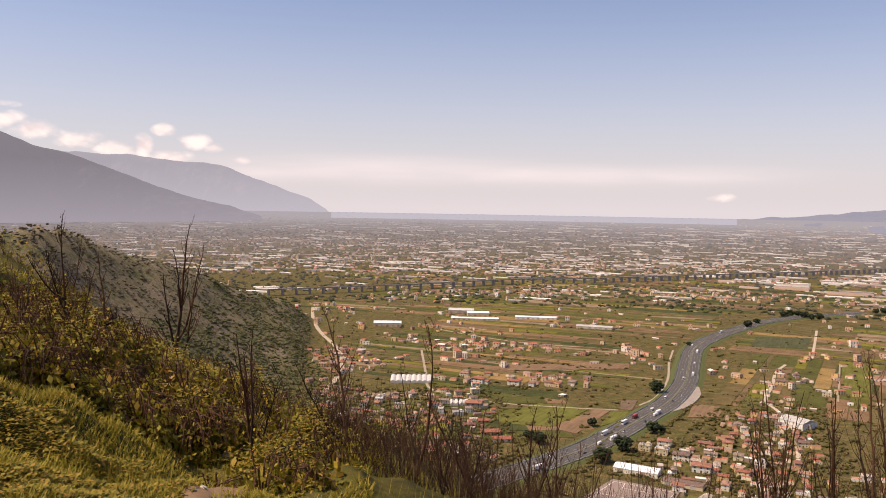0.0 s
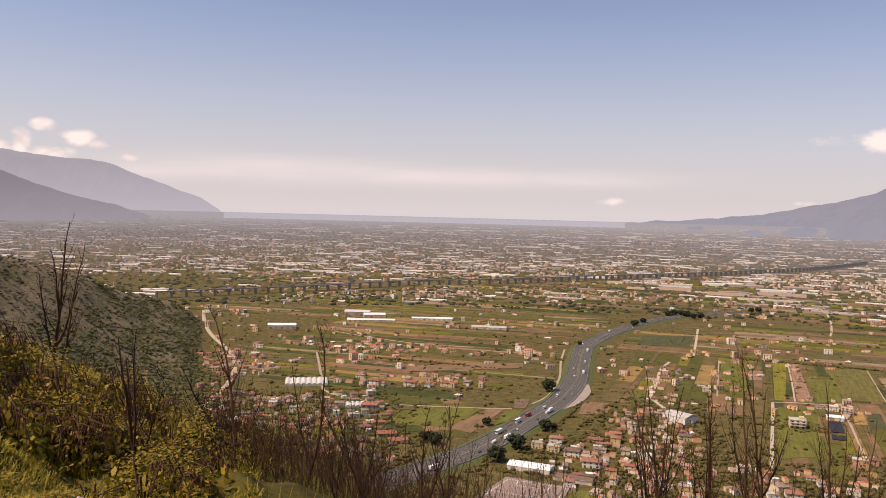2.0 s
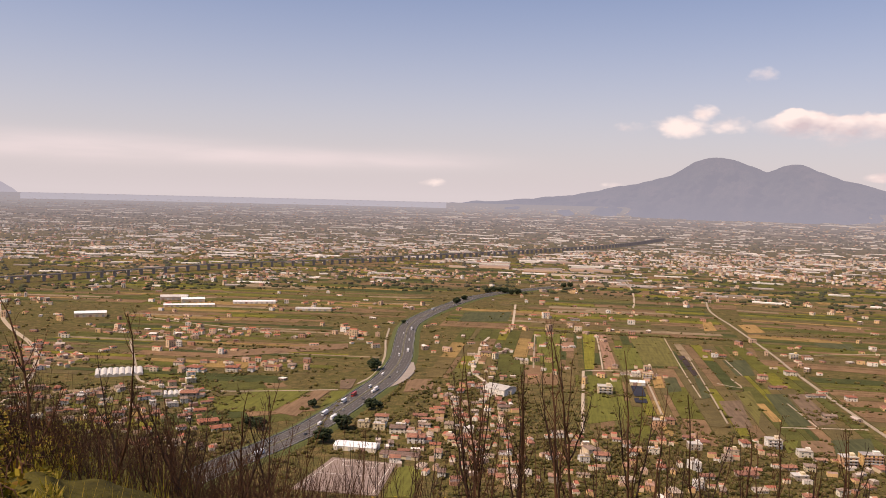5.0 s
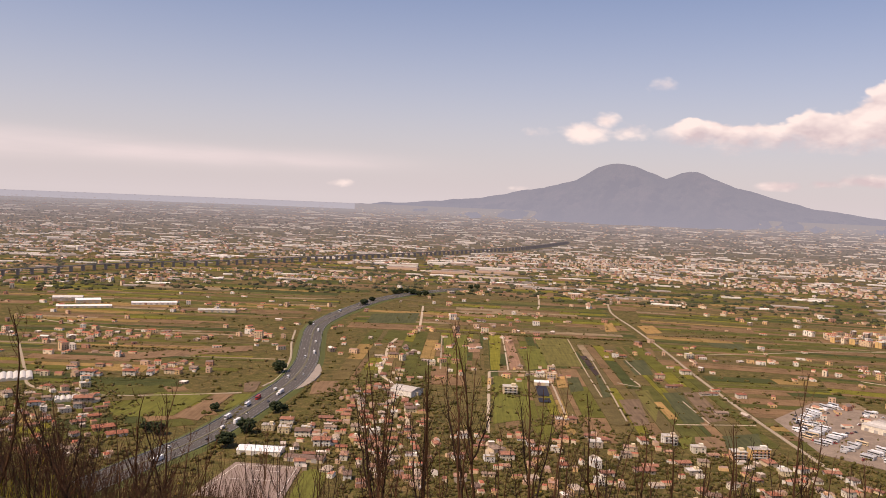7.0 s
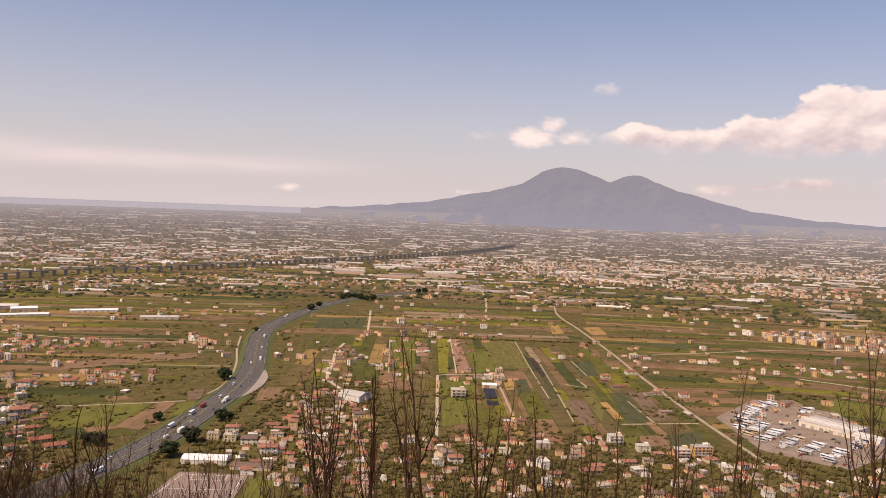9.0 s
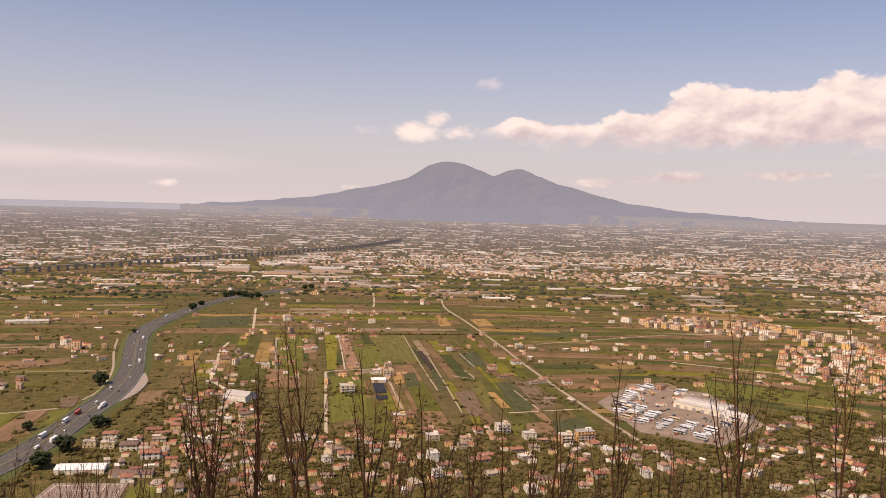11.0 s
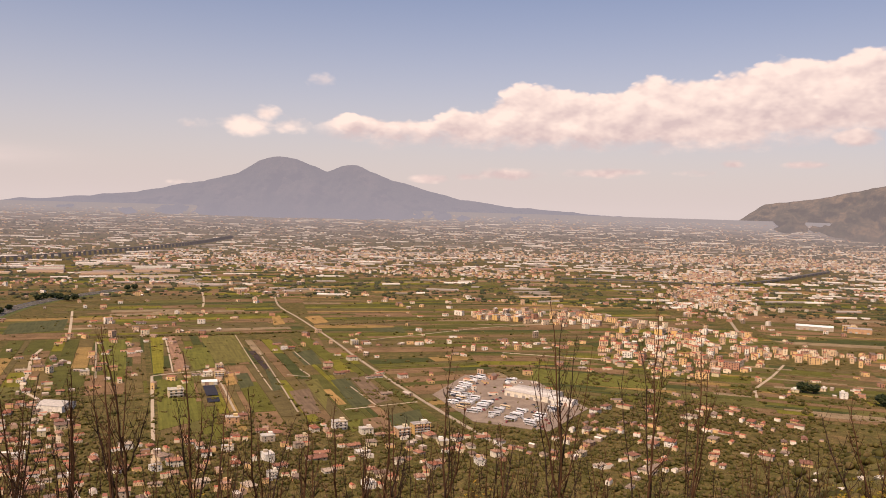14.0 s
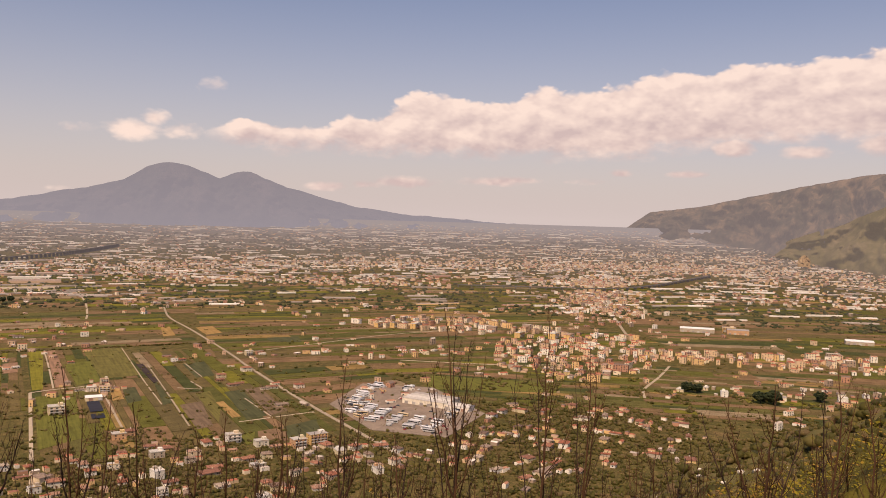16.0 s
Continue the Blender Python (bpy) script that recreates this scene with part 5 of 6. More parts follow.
town = Heap()
SPREAD = [  # centre, spread along x and y, turn, houses, share of tall ones
    (1300, 1600, 260, 55, 52, 520, 0.4), (1650, 2050, 160, 80, 40, 300, 0.4), (2500, 2550, 520, 260, -40, 1300, 0.45), (3600, 3300, 700, 380, -40, 800, 0.4),
    (2700, 1650, 420, 120, -42, 350, 0.3), (1750, 2900, 500, 160, -10, 420, 0.3), (650, 2350, 260, 60, -8, 240, 0.3), (900, 3000, 420, 130, 0, 420, 0.3),
    (900, 2150, 180, 50, -18, 130, 0.4), (2100, 1200, 260, 70, -40, 130, 0.2), (400, 2700, 260, 120, 0, 220, 0.2), (-250, 2050, 300, 70, 0, 200, 0.1),
    (-900, 1700, 260, 60, 30, 200, 0.2), (-1500, 2500, 500, 200, 20, 320, 0.2), (-2600, 3600, 700, 350, 20, 420, 0.3), (-600, 2900, 600, 200, 0, 330, 0.2),
    (1750, 1500, 260, 120, -30, 110, 0.2), (-3300, 3000, 500, 300, 30, 260, 0.3),
]
for cx, cy, sx, sy, turn, n, tall in SPREAD:
    c, s = math.cos(radians(turn)), math.sin(radians(turn))
    for _ in range(n):
        a, b = rng.normal(0, sx), rng.normal(0, sy)
        x, y = cx + a * c - b * s, cy + a * s + b * c
        if clear(x, y):
            far_house(town, x, y, tall)
for _ in range(9000):
    a = seen_az(64)
    r = math.exp(rng.uniform(math.log(2400), math.log(17000)))
    x, y = r * math.sin(a), r * math.cos(a)
    if clear(x, y):
        k = max(1.0, r / 5000)
        fl = 1 + rng.randint(2)
        town.box(x, y, 0, rng.uniform(5, 14) * k, rng.uniform(4, 9) * k, 2.3 * fl * min(k, 1.4), rng.normal(0, 0.4), 0, 1, 0 if rng.rand() < 0.5 else 2.0)
town.put("town_buildings", [m_far_wall, m_far_roof, m_pane], "dense far town of pale walls and red roofs", "town")

film = Heap()
for _ in range(3900):
    a = seen_az(62)
    r = math.exp(rng.uniform(math.log(1750), math.log(10500)))
    x, y = r * math.sin(a), r * math.cos(a)
    if not clear(x, y, 90) or not free(x, y, 40):
        continue
    wd, dp = rng.uniform(18, 95) * max(1.0, r / 4000), rng.uniform(5, 15) * max(1.0, r / 4000)
    if r < 2500 and rng.rand() < 0.78:
        continue
    turn = rng.normal(0.0, 0.12) - a * 0.5
    bays = max(1, int(dp / 14))
    for b in range(bays):
        off = (b - (bays - 1) / 2) * dp / bays
        film.box(x - off * math.sin(turn), y + off * math.cos(turn), 0, wd, dp / bays, rng.uniform(2, 3.2), turn, 0, 0, 1.2)
film.put("greenhouse_rows", [m_far_film], "rows of white plastic greenhouses on the plain", "greenhouses")

works = Heap()
for x, y, wd, dp, h in ((-200, 2330, 110, 60, 9), (-205, 2420, 105, 40, 9), (-60, 2260, 130, 50, 8), (70, 2330, 150, 60, 9), (60, 2440, 130, 40, 9), (-20, 2560, 120, 50, 9), (120, 2580, 100, 60, 9),
                        (-110, 2560, 80, 50, 9), (40, 2150, 190, 16, 7), (-300, 2280, 60, 24, 7), (-380, 2440, 60, 34, 8), (-350, 2150, 70, 14, 5), (860, 1620, 130, 10, 4), (1030, 1560, 90, 12, 4),
                        (1250, 2350, 90, 26, 9), (1340, 2300, 70, 24, 9), (1500, 2200, 130, 20, 6)):
    works.box(x, y, 0, wd * 0.8, dp * 0.8, h * 0.65, -0.02, 1, 0, 1.2)
works.put("factory_halls", [m_far_hall, m_far_wall], "large beige factory halls on the plain", "factory")


def viaduct(name, pts, height, span, width, label, mat):
    """Deck on piers; every pier reaches the ground."""
    line = resample(pts, span)
    d, nrm = frame_of(line)
    top = tagged(new(name), label, "viaduct", kind="structure")
    v, f = [], []
    for p, n in zip(line, nrm):
        for o, z in ((-width / 2, height), (width / 2, height), (width / 2, height + 1.8), (-width / 2, height + 1.8)):
            v.append((*(p + n * o), z))
    for i in range(len(line) - 1):
        for q in range(4):
            f.append((4 * i + q, 4 * i + (q + 1) % 4, 4 * i + 4 + (q + 1) % 4, 4 * i + 4 + q))
    link("deck", draw_in(v), f, mat, top)
    for p, dd, n in zip(line, d, nrm):
        v = []
        for z in (-1.0, height + 0.5):
            for a, b in ((-1.6, -width * 0.4), (1.6, -width * 0.4), (1.6, width * 0.4), (-1.6, width * 0.4)):
                v.append((*(p + dd * a + n * b), z))
        link("pier", draw_in(v), [(q, (q + 1) % 4, 4 + (q + 1) % 4, 4 + q) for q in range(4)], mat, top)
    return top


# deck and piers: dark concrete mixed with 0.12 to 0.42 haze emission
m_viaduct = hazed_mat("hazed_viaduct_concrete", lambda t, p: (t.ramp(t.noise(0.05, 4.0, p), [(0.3, (0.09, 0.085, 0.085)), (0.7, (0.15, 0.14, 0.135))]), None, 0.0), 0.12, 0.42, 1500.0)
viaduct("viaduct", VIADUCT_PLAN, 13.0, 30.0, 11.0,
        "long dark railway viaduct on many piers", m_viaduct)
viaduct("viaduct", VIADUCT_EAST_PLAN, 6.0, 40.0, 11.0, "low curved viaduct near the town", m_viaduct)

# bare quarry face at the foot of the spur
q_ = np.random.RandomState(3)
v, f = [], []
for i in range(9):
    for j in range(13):
        az_, el_ = 51.65 + 0.75 * j / 12, -2.6 + 0.75 * (i / 8) * (0.55 + 0.45 * math.sin(math.pi * (j + 0.5) / 13)) - 0.1 * abs(j / 12 - 0.5)
        rr_ = float(reach(4300)) + 18 * i + q_.normal(0, 9)
        v.append((rr_ * math.sin(radians(az_)), rr_ * math.cos(radians(az_)), EYE + rr_ * math.tan(radians(el_))))
for i in range(8):
    f += [(i * 13 + j, i * 13 + j + 1, (i + 1) * 13 + j + 1, (i + 1) * 13 + j) for j in range(12)]
# one fifth haze emission lies over the quarry's tan rock colour
ob = link("quarry", v, f, hazed_mat("hazed_quarry_rock", mount_build((0.24, 0.17, 0.10), (0.38, 0.27, 0.15), (0.48, 0.36, 0.22)), 0.2, 0.2))
tagged(ob, "bare tan quarry face in the green spur", "quarry", kind="structure")

# ---------------------------------------------------------------- trees
ICO = bmesh.new()
bmesh.ops.create_icosphere(ICO, subdivisions=1, radius=1.0)
ICO.verts.ensure_lookup_table()
ICO_V = np.array([v.co for v in ICO.verts])
ICO_F = [tuple(v.index for v in f.verts) for f in ICO.faces]
ICO.free()


def clump_mesh(n, spread, height, size, seed):
    """Many small uneven leaf clumps round a crown."""
    r = np.random.RandomState(seed)
    v, f = [], []
    for _ in range(n):
        u = r.normal(0, 1, 3)
        u /= np.linalg.norm(u)
        k = r.uniform(0.35, 1.0) ** 0.6
        c = np.array((u[0] * spread * k, u[1] * spread * k, height + u[2] * spread * 0.7 * k))
        s = size * r.uniform(0.6, 1.3)
        pts = ICO_V * (s * r.uniform(0.7, 1.3, (len(ICO_V), 1))) * np.array((1, 1, 0.75)) + c
        k0 = len(v)
        v += [tuple(p) for p in pts]
        f += [tuple(q + k0 for q in t) for t in ICO_F]
    return v, f


def tube(v, f, pts, radii, sides=5):
    pts = [Vector(p) for p in pts]
    rings = []
    for i, p in enumerate(pts):
        d = (pts[min(i + 1, len(pts) - 1)] - pts[max(i - 1, 0)]).normalized()
        a = d.orthogonal().normalized()
        b = d.cross(a)
        k = len(v)
        for s in range(sides):
            t = 2 * math.pi * s / sides
            v.append(tuple(p + (a * math.cos(t) + b * math.sin(t)) * radii[i]))
        rings.append(k)
    for k0, k1 in zip(rings, rings[1:]):
        for s in range(sides):
            f.append((k0 + s, k0 + (s + 1) % sides, k1 + (s + 1) % sides, k1 + s))
    f.append(tuple(rings[-1] + s for s in range(sides)))


def round_tree(seed, spread, height, label):
    top = new("tree")
    v, f = [], []
    tube(v, f, [(0, 0, -0.5), (0.1, 0, height * 0.4), (0, 0.1, height)], [0.4, 0.3, 0.12])
    r = np.random.RandomState(seed)
    for _ in range(5):
        a = r.uniform(0, 6.28)
        tube(v, f, [(0, 0, height * 0.45), (math.cos(a) * spread * 0.4, math.sin(a) * spread * 0.4, height * 0.8), (math.cos(a) * spread * 0.7, math.sin(a) * spread * 0.7, height)], [0.2, 0.12, 0.05], 4)
    link("trunk", v, f, m_bark, top)
    v, f = clump_mesh(120, spread, height, spread * 0.22, seed)
    link("crown", v, f, m_dark_leaf, top)
    return tagged(top, label, "tree", "dark round trees")


pines = [round_tree(1, 6.5, 7.0, "dark round umbrella pine beside the motorway"), round_tree(2, 5.0, 5.5, "dark round evergreen tree at a field edge")]
spots = [(-211, 900, 1.2), (-229, 728, 0.9), (-174, 733, 0.95), (-182, 664, 1.5), (-187, 625, 1.1), (-168, 742, 0.7), (-198, 1503, 1.1), (-262, 655, 1.0), (-250, 648, 0.9),
         (-160, 1700, 1.3), (-148, 1712, 1.2), (-135, 1722, 1.3), (-122, 1700, 1.2), (-108, 1680, 1.4), (-95, 1690, 1.1), (-2, 1865, 1.3), (12, 1872, 1.1), (-245, 1240, 0.8), (-190, 1560, 0.9),
         (748, 632, 1.6), (757, 622, 1.4), (720, 700, 1.3), (712, 708, 1.1), (820, 610, 1.4)]
for i, (x, y, s) in enumerate(spots):
    base = pines[i % 2]
    m = pose(x, y, ground_z(x, y), 0, 0, 50 * i)
    if i < 2:
        base.matrix_basis = m
        t_ob = base
    else:
        t_ob = copy_thing(base, m)
    t_ob.scale = (s, s, s * 0.95)


def scatter_clumps(name, points, size, mat, label, category, seed, squash=0.8, each=3, far=False):
    """Leaf clumps, a few for each small tree or bush."""
    r = np.random.RandomState(seed)
    p = np.repeat(np.asarray(points, dtype=float), each, axis=0)
    n, m = len(p), len(ICO_V)
    s = size * p[:, 3] * r.uniform(0.45, 1.0, n)
    c = p[:, :3] + np.column_stack((r.normal(0, size * 0.5, n), r.normal(0, size * 0.5, n), s * 0.35 * squash + r.uniform(0, 0.4, n) * size * squash))
    v = ICO_V[None] * (s[:, None] * r.uniform(0.6, 1.35, (n, m)))[:, :, None] * np.array((1, 1, squash)) + c[:, None]
    v = v.reshape(-1, 3)
    if far:
        v = draw_in(v)
    f = (np.asarray(ICO_F)[None] + (np.arange(n) * m)[:, None, None]).reshape(-1, 3)
    return link_many(name, v, f, mat, label, category)


brown, green = [], []
for _ in range(20000):                    # woods on the spur: bare and brown higher up, green at the foot
    a, r = radians(rng.uniform(-64, -36.2)), rng.uniform(430, 1420)
    x, y = r * math.sin(a), r * math.cos(a)
    z = ground_z(x, y)
    if (z > 2 or (r < 1150 and rng.rand() < 0.6)) and free(x, y, 8):
        high_up = z > 72 + 22 * fbm(x, y, 200, 51, 2)
        if not high_up or rng.rand() < 0.55:
            (brown if high_up else green).append((x, y, z, rng.uniform(0.6, 1.3)))
scatter_clumps("bare_hill_woods", brown, 1.5, m_spur_leaf, "brown leafless woodland on the upper spur", "woodland", 4, 0.7, 3)
scatter_clumps("green_hill_woods", green, 1.9, m_green_wood, "green spring woodland at the foot of the spur", "woodland", 14, 0.8, 3)
near_bush = []
for _ in range(4200):                     # low bushes on the near shoulder
    a, r = radians(rng.uniform(36, 66)), math.exp(rng.uniform(math.log(24), math.log(160)))
    x, y = r * math.sin(a), r * math.cos(a)
    if fbm(x, y, 18, 61, 3) > -0.1:
        near_bush.append((x, y, ground_z(x, y), rng.uniform(0.25, 1.0) * (0.4 + r / 110)))
scatter_clumps("shoulder_bushes", near_bush, 0.75, m_wood_leaf, "low olive and brown bushes on the shoulder", "bushes", 15, 0.8, 4)
pts = []
for _ in range(2600):                     # scrub below the viewpoint and on the shoulder
    a, r = radians(rng.uniform(34, 66)), math.exp(rng.uniform(math.log(150), math.log(460)))
    x, y = r * math.sin(a), r * math.cos(a)
    if free(x, y, 6):
        pts.append((x, y, ground_z(x, y), rng.uniform(0.3, 1.0) * min(1.0, 0.25 + r / 400)))
for _ in range(5200):
    a, r = radians(rng.uniform(24, 62)), rng.uniform(430, 1020)
    x, y = r * math.sin(a), r * math.cos(a)
    if free(x, y, 5) and fbm(x, y, 110, 44, 3) > -0.3 + 0.5 * (r > 860) and not inside(x, y, YARD):
        pts.append((x, y, ground_z(x, y), rng.uniform(0.5, 1.3)))
for _ in range(1800):
    a, r = radians(rng.uniform(-38, 30)), rng.uniform(380, 640)
    x, y = r * math.sin(a), r * math.cos(a)
    if free(x, y, 8) and not near_highway(x, y, 24) and not (-185 < x < -85 and y > 510):
        pts.append((x, y, ground_z(x, y), rng.uniform(0.5, 1.2)))
for _ in range(11000):
    a, r = radians(rng.uniform(-38, 46)), rng.uniform(500, 920)
    x, y = r * math.sin(a), r * math.cos(a)
    crowd = not free(x, y, 26)
    if crowd and free(x, y, 4.5) and not near_highway(x, y, 22) and not inside(x, y, YARD) and not (-185 < x < -85 and y < 600):
        pts.append((x, y, ground_z(x, y), rng.uniform(0.35, 0.9)))
scatter_clumps("slope_scrub", pts, 2.4, m_wood_leaf, "green scrub and small trees on the lower slope", "scrub", 5, 0.8, 4)
pts = []
for _ in range(5200):                     # hedges, orchards and garden trees on the plain
    a, r = seen_az(60), math.exp(rng.uniform(math.log(560), math.log(2550)))
    x, y = r * math.sin(a), r * math.cos(a)
    if clear(x, y, 20) and free(x, y, 8) and not (-185 < x < -85 and y < 600):
        pts.append((x, y, 0, rng.uniform(0.3, 1.0)))
for x0, y0, x1, y1, n in ((-30, 1235, 270, 1235, 60), (-150, 1450, 260, 1460, 30), (300, 1300, 560, 1330, 40), (-480, 990, -300, 1000, 30), (420, 1100, 640, 1080, 30), (-210, 760, -196, 620, 30), (-168, 700, -165, 860, 24)):
    for k in range(n):
        u = k / (n - 1)
        pts.append((x0 + (x1 - x0) * u, y0 + (y1 - y0) * u + rng.normal(0, 1.5), 0.2, rng.uniform(0.5, 1.0)))
scatter_clumps("plain_trees", pts, 2.5, m_wood_leaf, "hedges and small garden trees over the plain", "trees", 6)

pts = []
for _ in range(11000):                    # dark orchards and hedges far out
    a, r = seen_az(60), math.exp(rng.uniform(math.log(1700), math.log(7000)))
    x, y = r * math.sin(a), r * math.cos(a)
    if clear(x, y, 30):
        pts.append((x, y, 0, rng.uniform(0.6, 1.5) * max(1.0, r / 3500)))
# far foliage is paled by haze emission, up to 0.7 farthest out
m_far_leaf = hazed_mat("hazed_far_leaves", island_pick([(0.0, (0.05, 0.06, 0.025)), (0.5, (0.075, 0.075, 0.035)), (0.8, (0.1, 0.09, 0.05))]), 0.0, 0.7, 1500.0, 4750.0)
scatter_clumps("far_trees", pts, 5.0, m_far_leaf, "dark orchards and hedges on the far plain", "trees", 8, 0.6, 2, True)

# ---------------------------------------------------------------- foreground: shrubs, grass, stones


def crooked(a, b, r, n=9, sway=0.05, bow=0.0):
    """Points of an uneven stem from a to b that starts outwards and bends up."""
    a, b = Vector(a), Vector(b)
    ln = (b - a).length
    pts, off = [], Vector((0, 0, 0))
    for i in range(n):
        u = i / (n - 1)
        level = a.lerp(b, u ** (1.0 - 0.35 * bow))
        level.z = a.z + (b.z - a.z) * u ** (1.0 + 0.35 * bow)
        pts.append(level + off * math.sin(math.pi * u) ** 0.5)
        off = off + Vector(r.normal(0, sway, 3)) * ln * 0.16
    return pts


def along_stem(pts, u):
    k = min(u * (len(pts) - 1), len(pts) - 1.001)
    return pts[int(k)].lerp(pts[int(k) + 1], k - int(k))


def twiggy(v, f, pts, radii, r, count, reach_, first_=0.3):
    """Ascending side twigs that fork once or twice."""
    for _ in range(count):
        u = r.uniform(first_, 0.98)
        p, k = along_stem(pts, u), np.interp(u, np.linspace(0, 1, len(radii)), radii)
        a = r.uniform(0, 6.28)
        ln = reach_ * r.uniform(0.4, 1.15) * (1.25 - u)
        out = Vector((math.cos(a) * 0.5, math.sin(a) * 0.5, 1.0)).normalized()
        twig = crooked(p, p + out * ln + Vector((0, 0, ln * 0.12)), r, 4, 0.09, 0.6)
        tube(v, f, twig, [k * 0.55, k * 0.42, k * 0.3, 0.0013], 4)
        for _ in range(r.randint(1, 4)):
            q = along_stem(twig, r.uniform(0.25, 0.9))
            b = r.uniform(0, 6.28)
            l2 = ln * r.uniform(0.2, 0.5)
            tube(v, f, [q, q + Vector((math.cos(b) * 0.45, math.sin(b) * 0.45, 0.85)) * l2], [k * 0.28 + 0.0006, 0.0011], 3)


def spot_at(az, el, r):
    return Vector((r * math.sin(radians(az)), r * math.cos(radians(az)), EYE + r * math.tan(radians(el))))


def bare_shrub(az, r, tops, label, seed, thick=0.018, twigs=13, name="bare_shrub", category="shrub", group="bare shrubs on the slope"):
    """Leafless shrub: a main stem, and side stems that leave it low down. tops: azimuth and elevation that each stem reaches."""
    rr = np.random.RandomState(seed)
    x0, y0 = r * math.sin(radians(az)), r * math.cos(radians(az))
    foot = Vector((x0, y0, ground_z(x0, y0) - 0.05))
    top = new(name)
    top.matrix_basis = Matrix.Translation(foot)
    main = None
    for k, (taz, tel) in enumerate(tops):
        tip = spot_at(taz, tel, r + rr.uniform(-0.5, 0.5)) - foot
        if main is None:
            start, th = Vector((0, 0, 0)), thick
        elif k < 4:
            start, th = along_stem(main, rr.uniform(0.06, 0.4)), thick * rr.uniform(0.5, 0.75)
        else:
            start, th = Vector((rr.normal(0, 0.12), rr.normal(0, 0.12), 0)), thick * rr.uniform(0.5, 0.8)
        pts = crooked(start, tip, rr, 10, 0.05, 0.5 if main else 0.15)
        main = main or pts
        radii = [th * (1 - 0.86 * i / 9) + 0.0012 for i in range(10)]
        v, f = [], []
        tube(v, f, pts, radii, 6)
        twiggy(v, f, pts, radii, rr, twigs, 0.24 * (tip - start).length + 0.12)
        link("stem", v, f, m_bark if k % 2 else m_twig, top)
    return tagged(top, label, category, group)


SHRUBS = [  # foot's azimuth, distance, stem tops (azimuth, elevation)
    (-53.4, 11, [(-53.5, -0.8), (-54.5, -3.0), (-52.4, -2.3), (-55.6, -3.3), (-51.6, -4.1)]),
    (-56.0, 10, [(-56.5, -4.0), (-55.5, -4.4)]),
    (-41.8, 7.5, [(-43.1, -8.7), (-42.0, -8.2), (-42.6, -9.9), (-40.3, -12.2)]),
    (-35.0, 8, [(-37.4, -6.7), (-39.1, -10.7), (-33.7, -12.7)]),
    (-30.8, 8.5, [(-29.9, -8.2), (-31.7, -10.8), (-32.5, -13.1)]),
    (-25.2, 8, [(-29.9, -12.7), (-25.7, -13.7), (-27.7, -13.0), (-28.7, -13.8)]),
    (-22.0, 9, [(-22.1, -13.6), (-20.9, -14.3), (-19.9, -12.8)]),
    (-50.8, 10, [(-51.7, -3.0), (-50.4, -7.4)]),
    (-5.9, 9, [(-7.2, -10.4), (-7.8, -12.6), (-5.4, -11.7), (-4.7, -11.3)]),
    (-2.8, 9.5, [(-2.9, -11.1), (-3.3, -12.9)]),
    (-0.1, 9, [(-1.1, -8.4), (-1.5, -10.6), (0.5, -11.0)]),
    (-20.6, 9, [(-20.7, -13.5), (-22.2, -14.9)]),
    (-6.2, 9, [(-7.1, -11.5), (-8.0, -13.8), (-5.3, -13.3), (-4.4, -15.2), (-5.8, -14.5)]),
    (-3.2, 9.5, [(-3.1, -11.7), (-4.0, -14.8)]),
    (1.3, 9, [(-1.2, -8.9), (-0.4, -9.7), (-1.7, -13.6), (1.9, -13.4)]),
    (4.8, 9, [(4.0, -10.2), (3.6, -13.2), (5.3, -12.7), (6.1, -13.8), (7.0, -12.2)]),
    (9.7, 9.5, [(8.3, -12.8), (11.6, -14.7)]),
    (12.2, 9, [(12.3, -14.6)]),
    (14.8, 10, [(14.3, -13.5)]),
    (18.2, 9, [(18.0, -13.8), (19.4, -14.7)]),
    (16.4, 9.5, [(16.5, -16.0)]),
    (18.6, 10, [(18.2, -14.1), (19.5, -16.3)]),
    (22.3, 9.5, [(22.4, -10.0), (21.7, -12.4), (23.3, -13.0), (20.2, -14.7)]),
    (30.2, 10, [(29.1, -6.4), (30.0, -7.3), (28.5, -10.4), (31.0, -8.7), (32.1, -9.4), (27.8, -10.8)]),
    (36.0, 10.5, [(36.3, -6.1), (34.9, -8.4), (37.2, -7.8), (34.3, -10.3)]),
    (39.2, 10.5, [(39.2, -8.3), (38.3, -9.9), (39.9, -9.3)]),
    (26.2, 9, [(25.9, -15.1), (26.9, -16.1)]),
    (50.9, 8.5, [(51.3, -10.2), (46.8, -12.4), (48.5, -11.1), (52.9, -10.3)]),
    (54.8, 9.5, [(54.8, -8.4), (54.2, -10.2), (56.1, -9.9)]),
    (57.1, 9, [(56.4, -9.9)]),
    (44.5, 9, [(44.0, -15.2), (45.9, -15.4)]),
]
for i, (az, r, tops) in enumerate(SHRUBS):
    bare_shrub(az, r, tops, "leafless shrub with dark reddish-brown stems on the slope", i + 3)
low_ = np.random.RandomState(9)
for i in range(64):                       # thin young shoots between them
    az, r = -36 + 95 * (i + low_.uniform(0, 1)) / 64, low_.uniform(7.5, 10.5)
    rim_el = float(np.interp(az, [-36, -20, -8, 40, 58], [-13.0, -15.5, -15.5, -15.5, -13.0]))
    tops = [(az + low_.normal(0, 1.1), rim_el - low_.uniform(-0.6, 3.0)) for _ in range(low_.randint(2, 5))]
    bare_shrub(az, r, tops, "young leafless shoots with thin brown twigs", 300 + i, 0.009, 9)

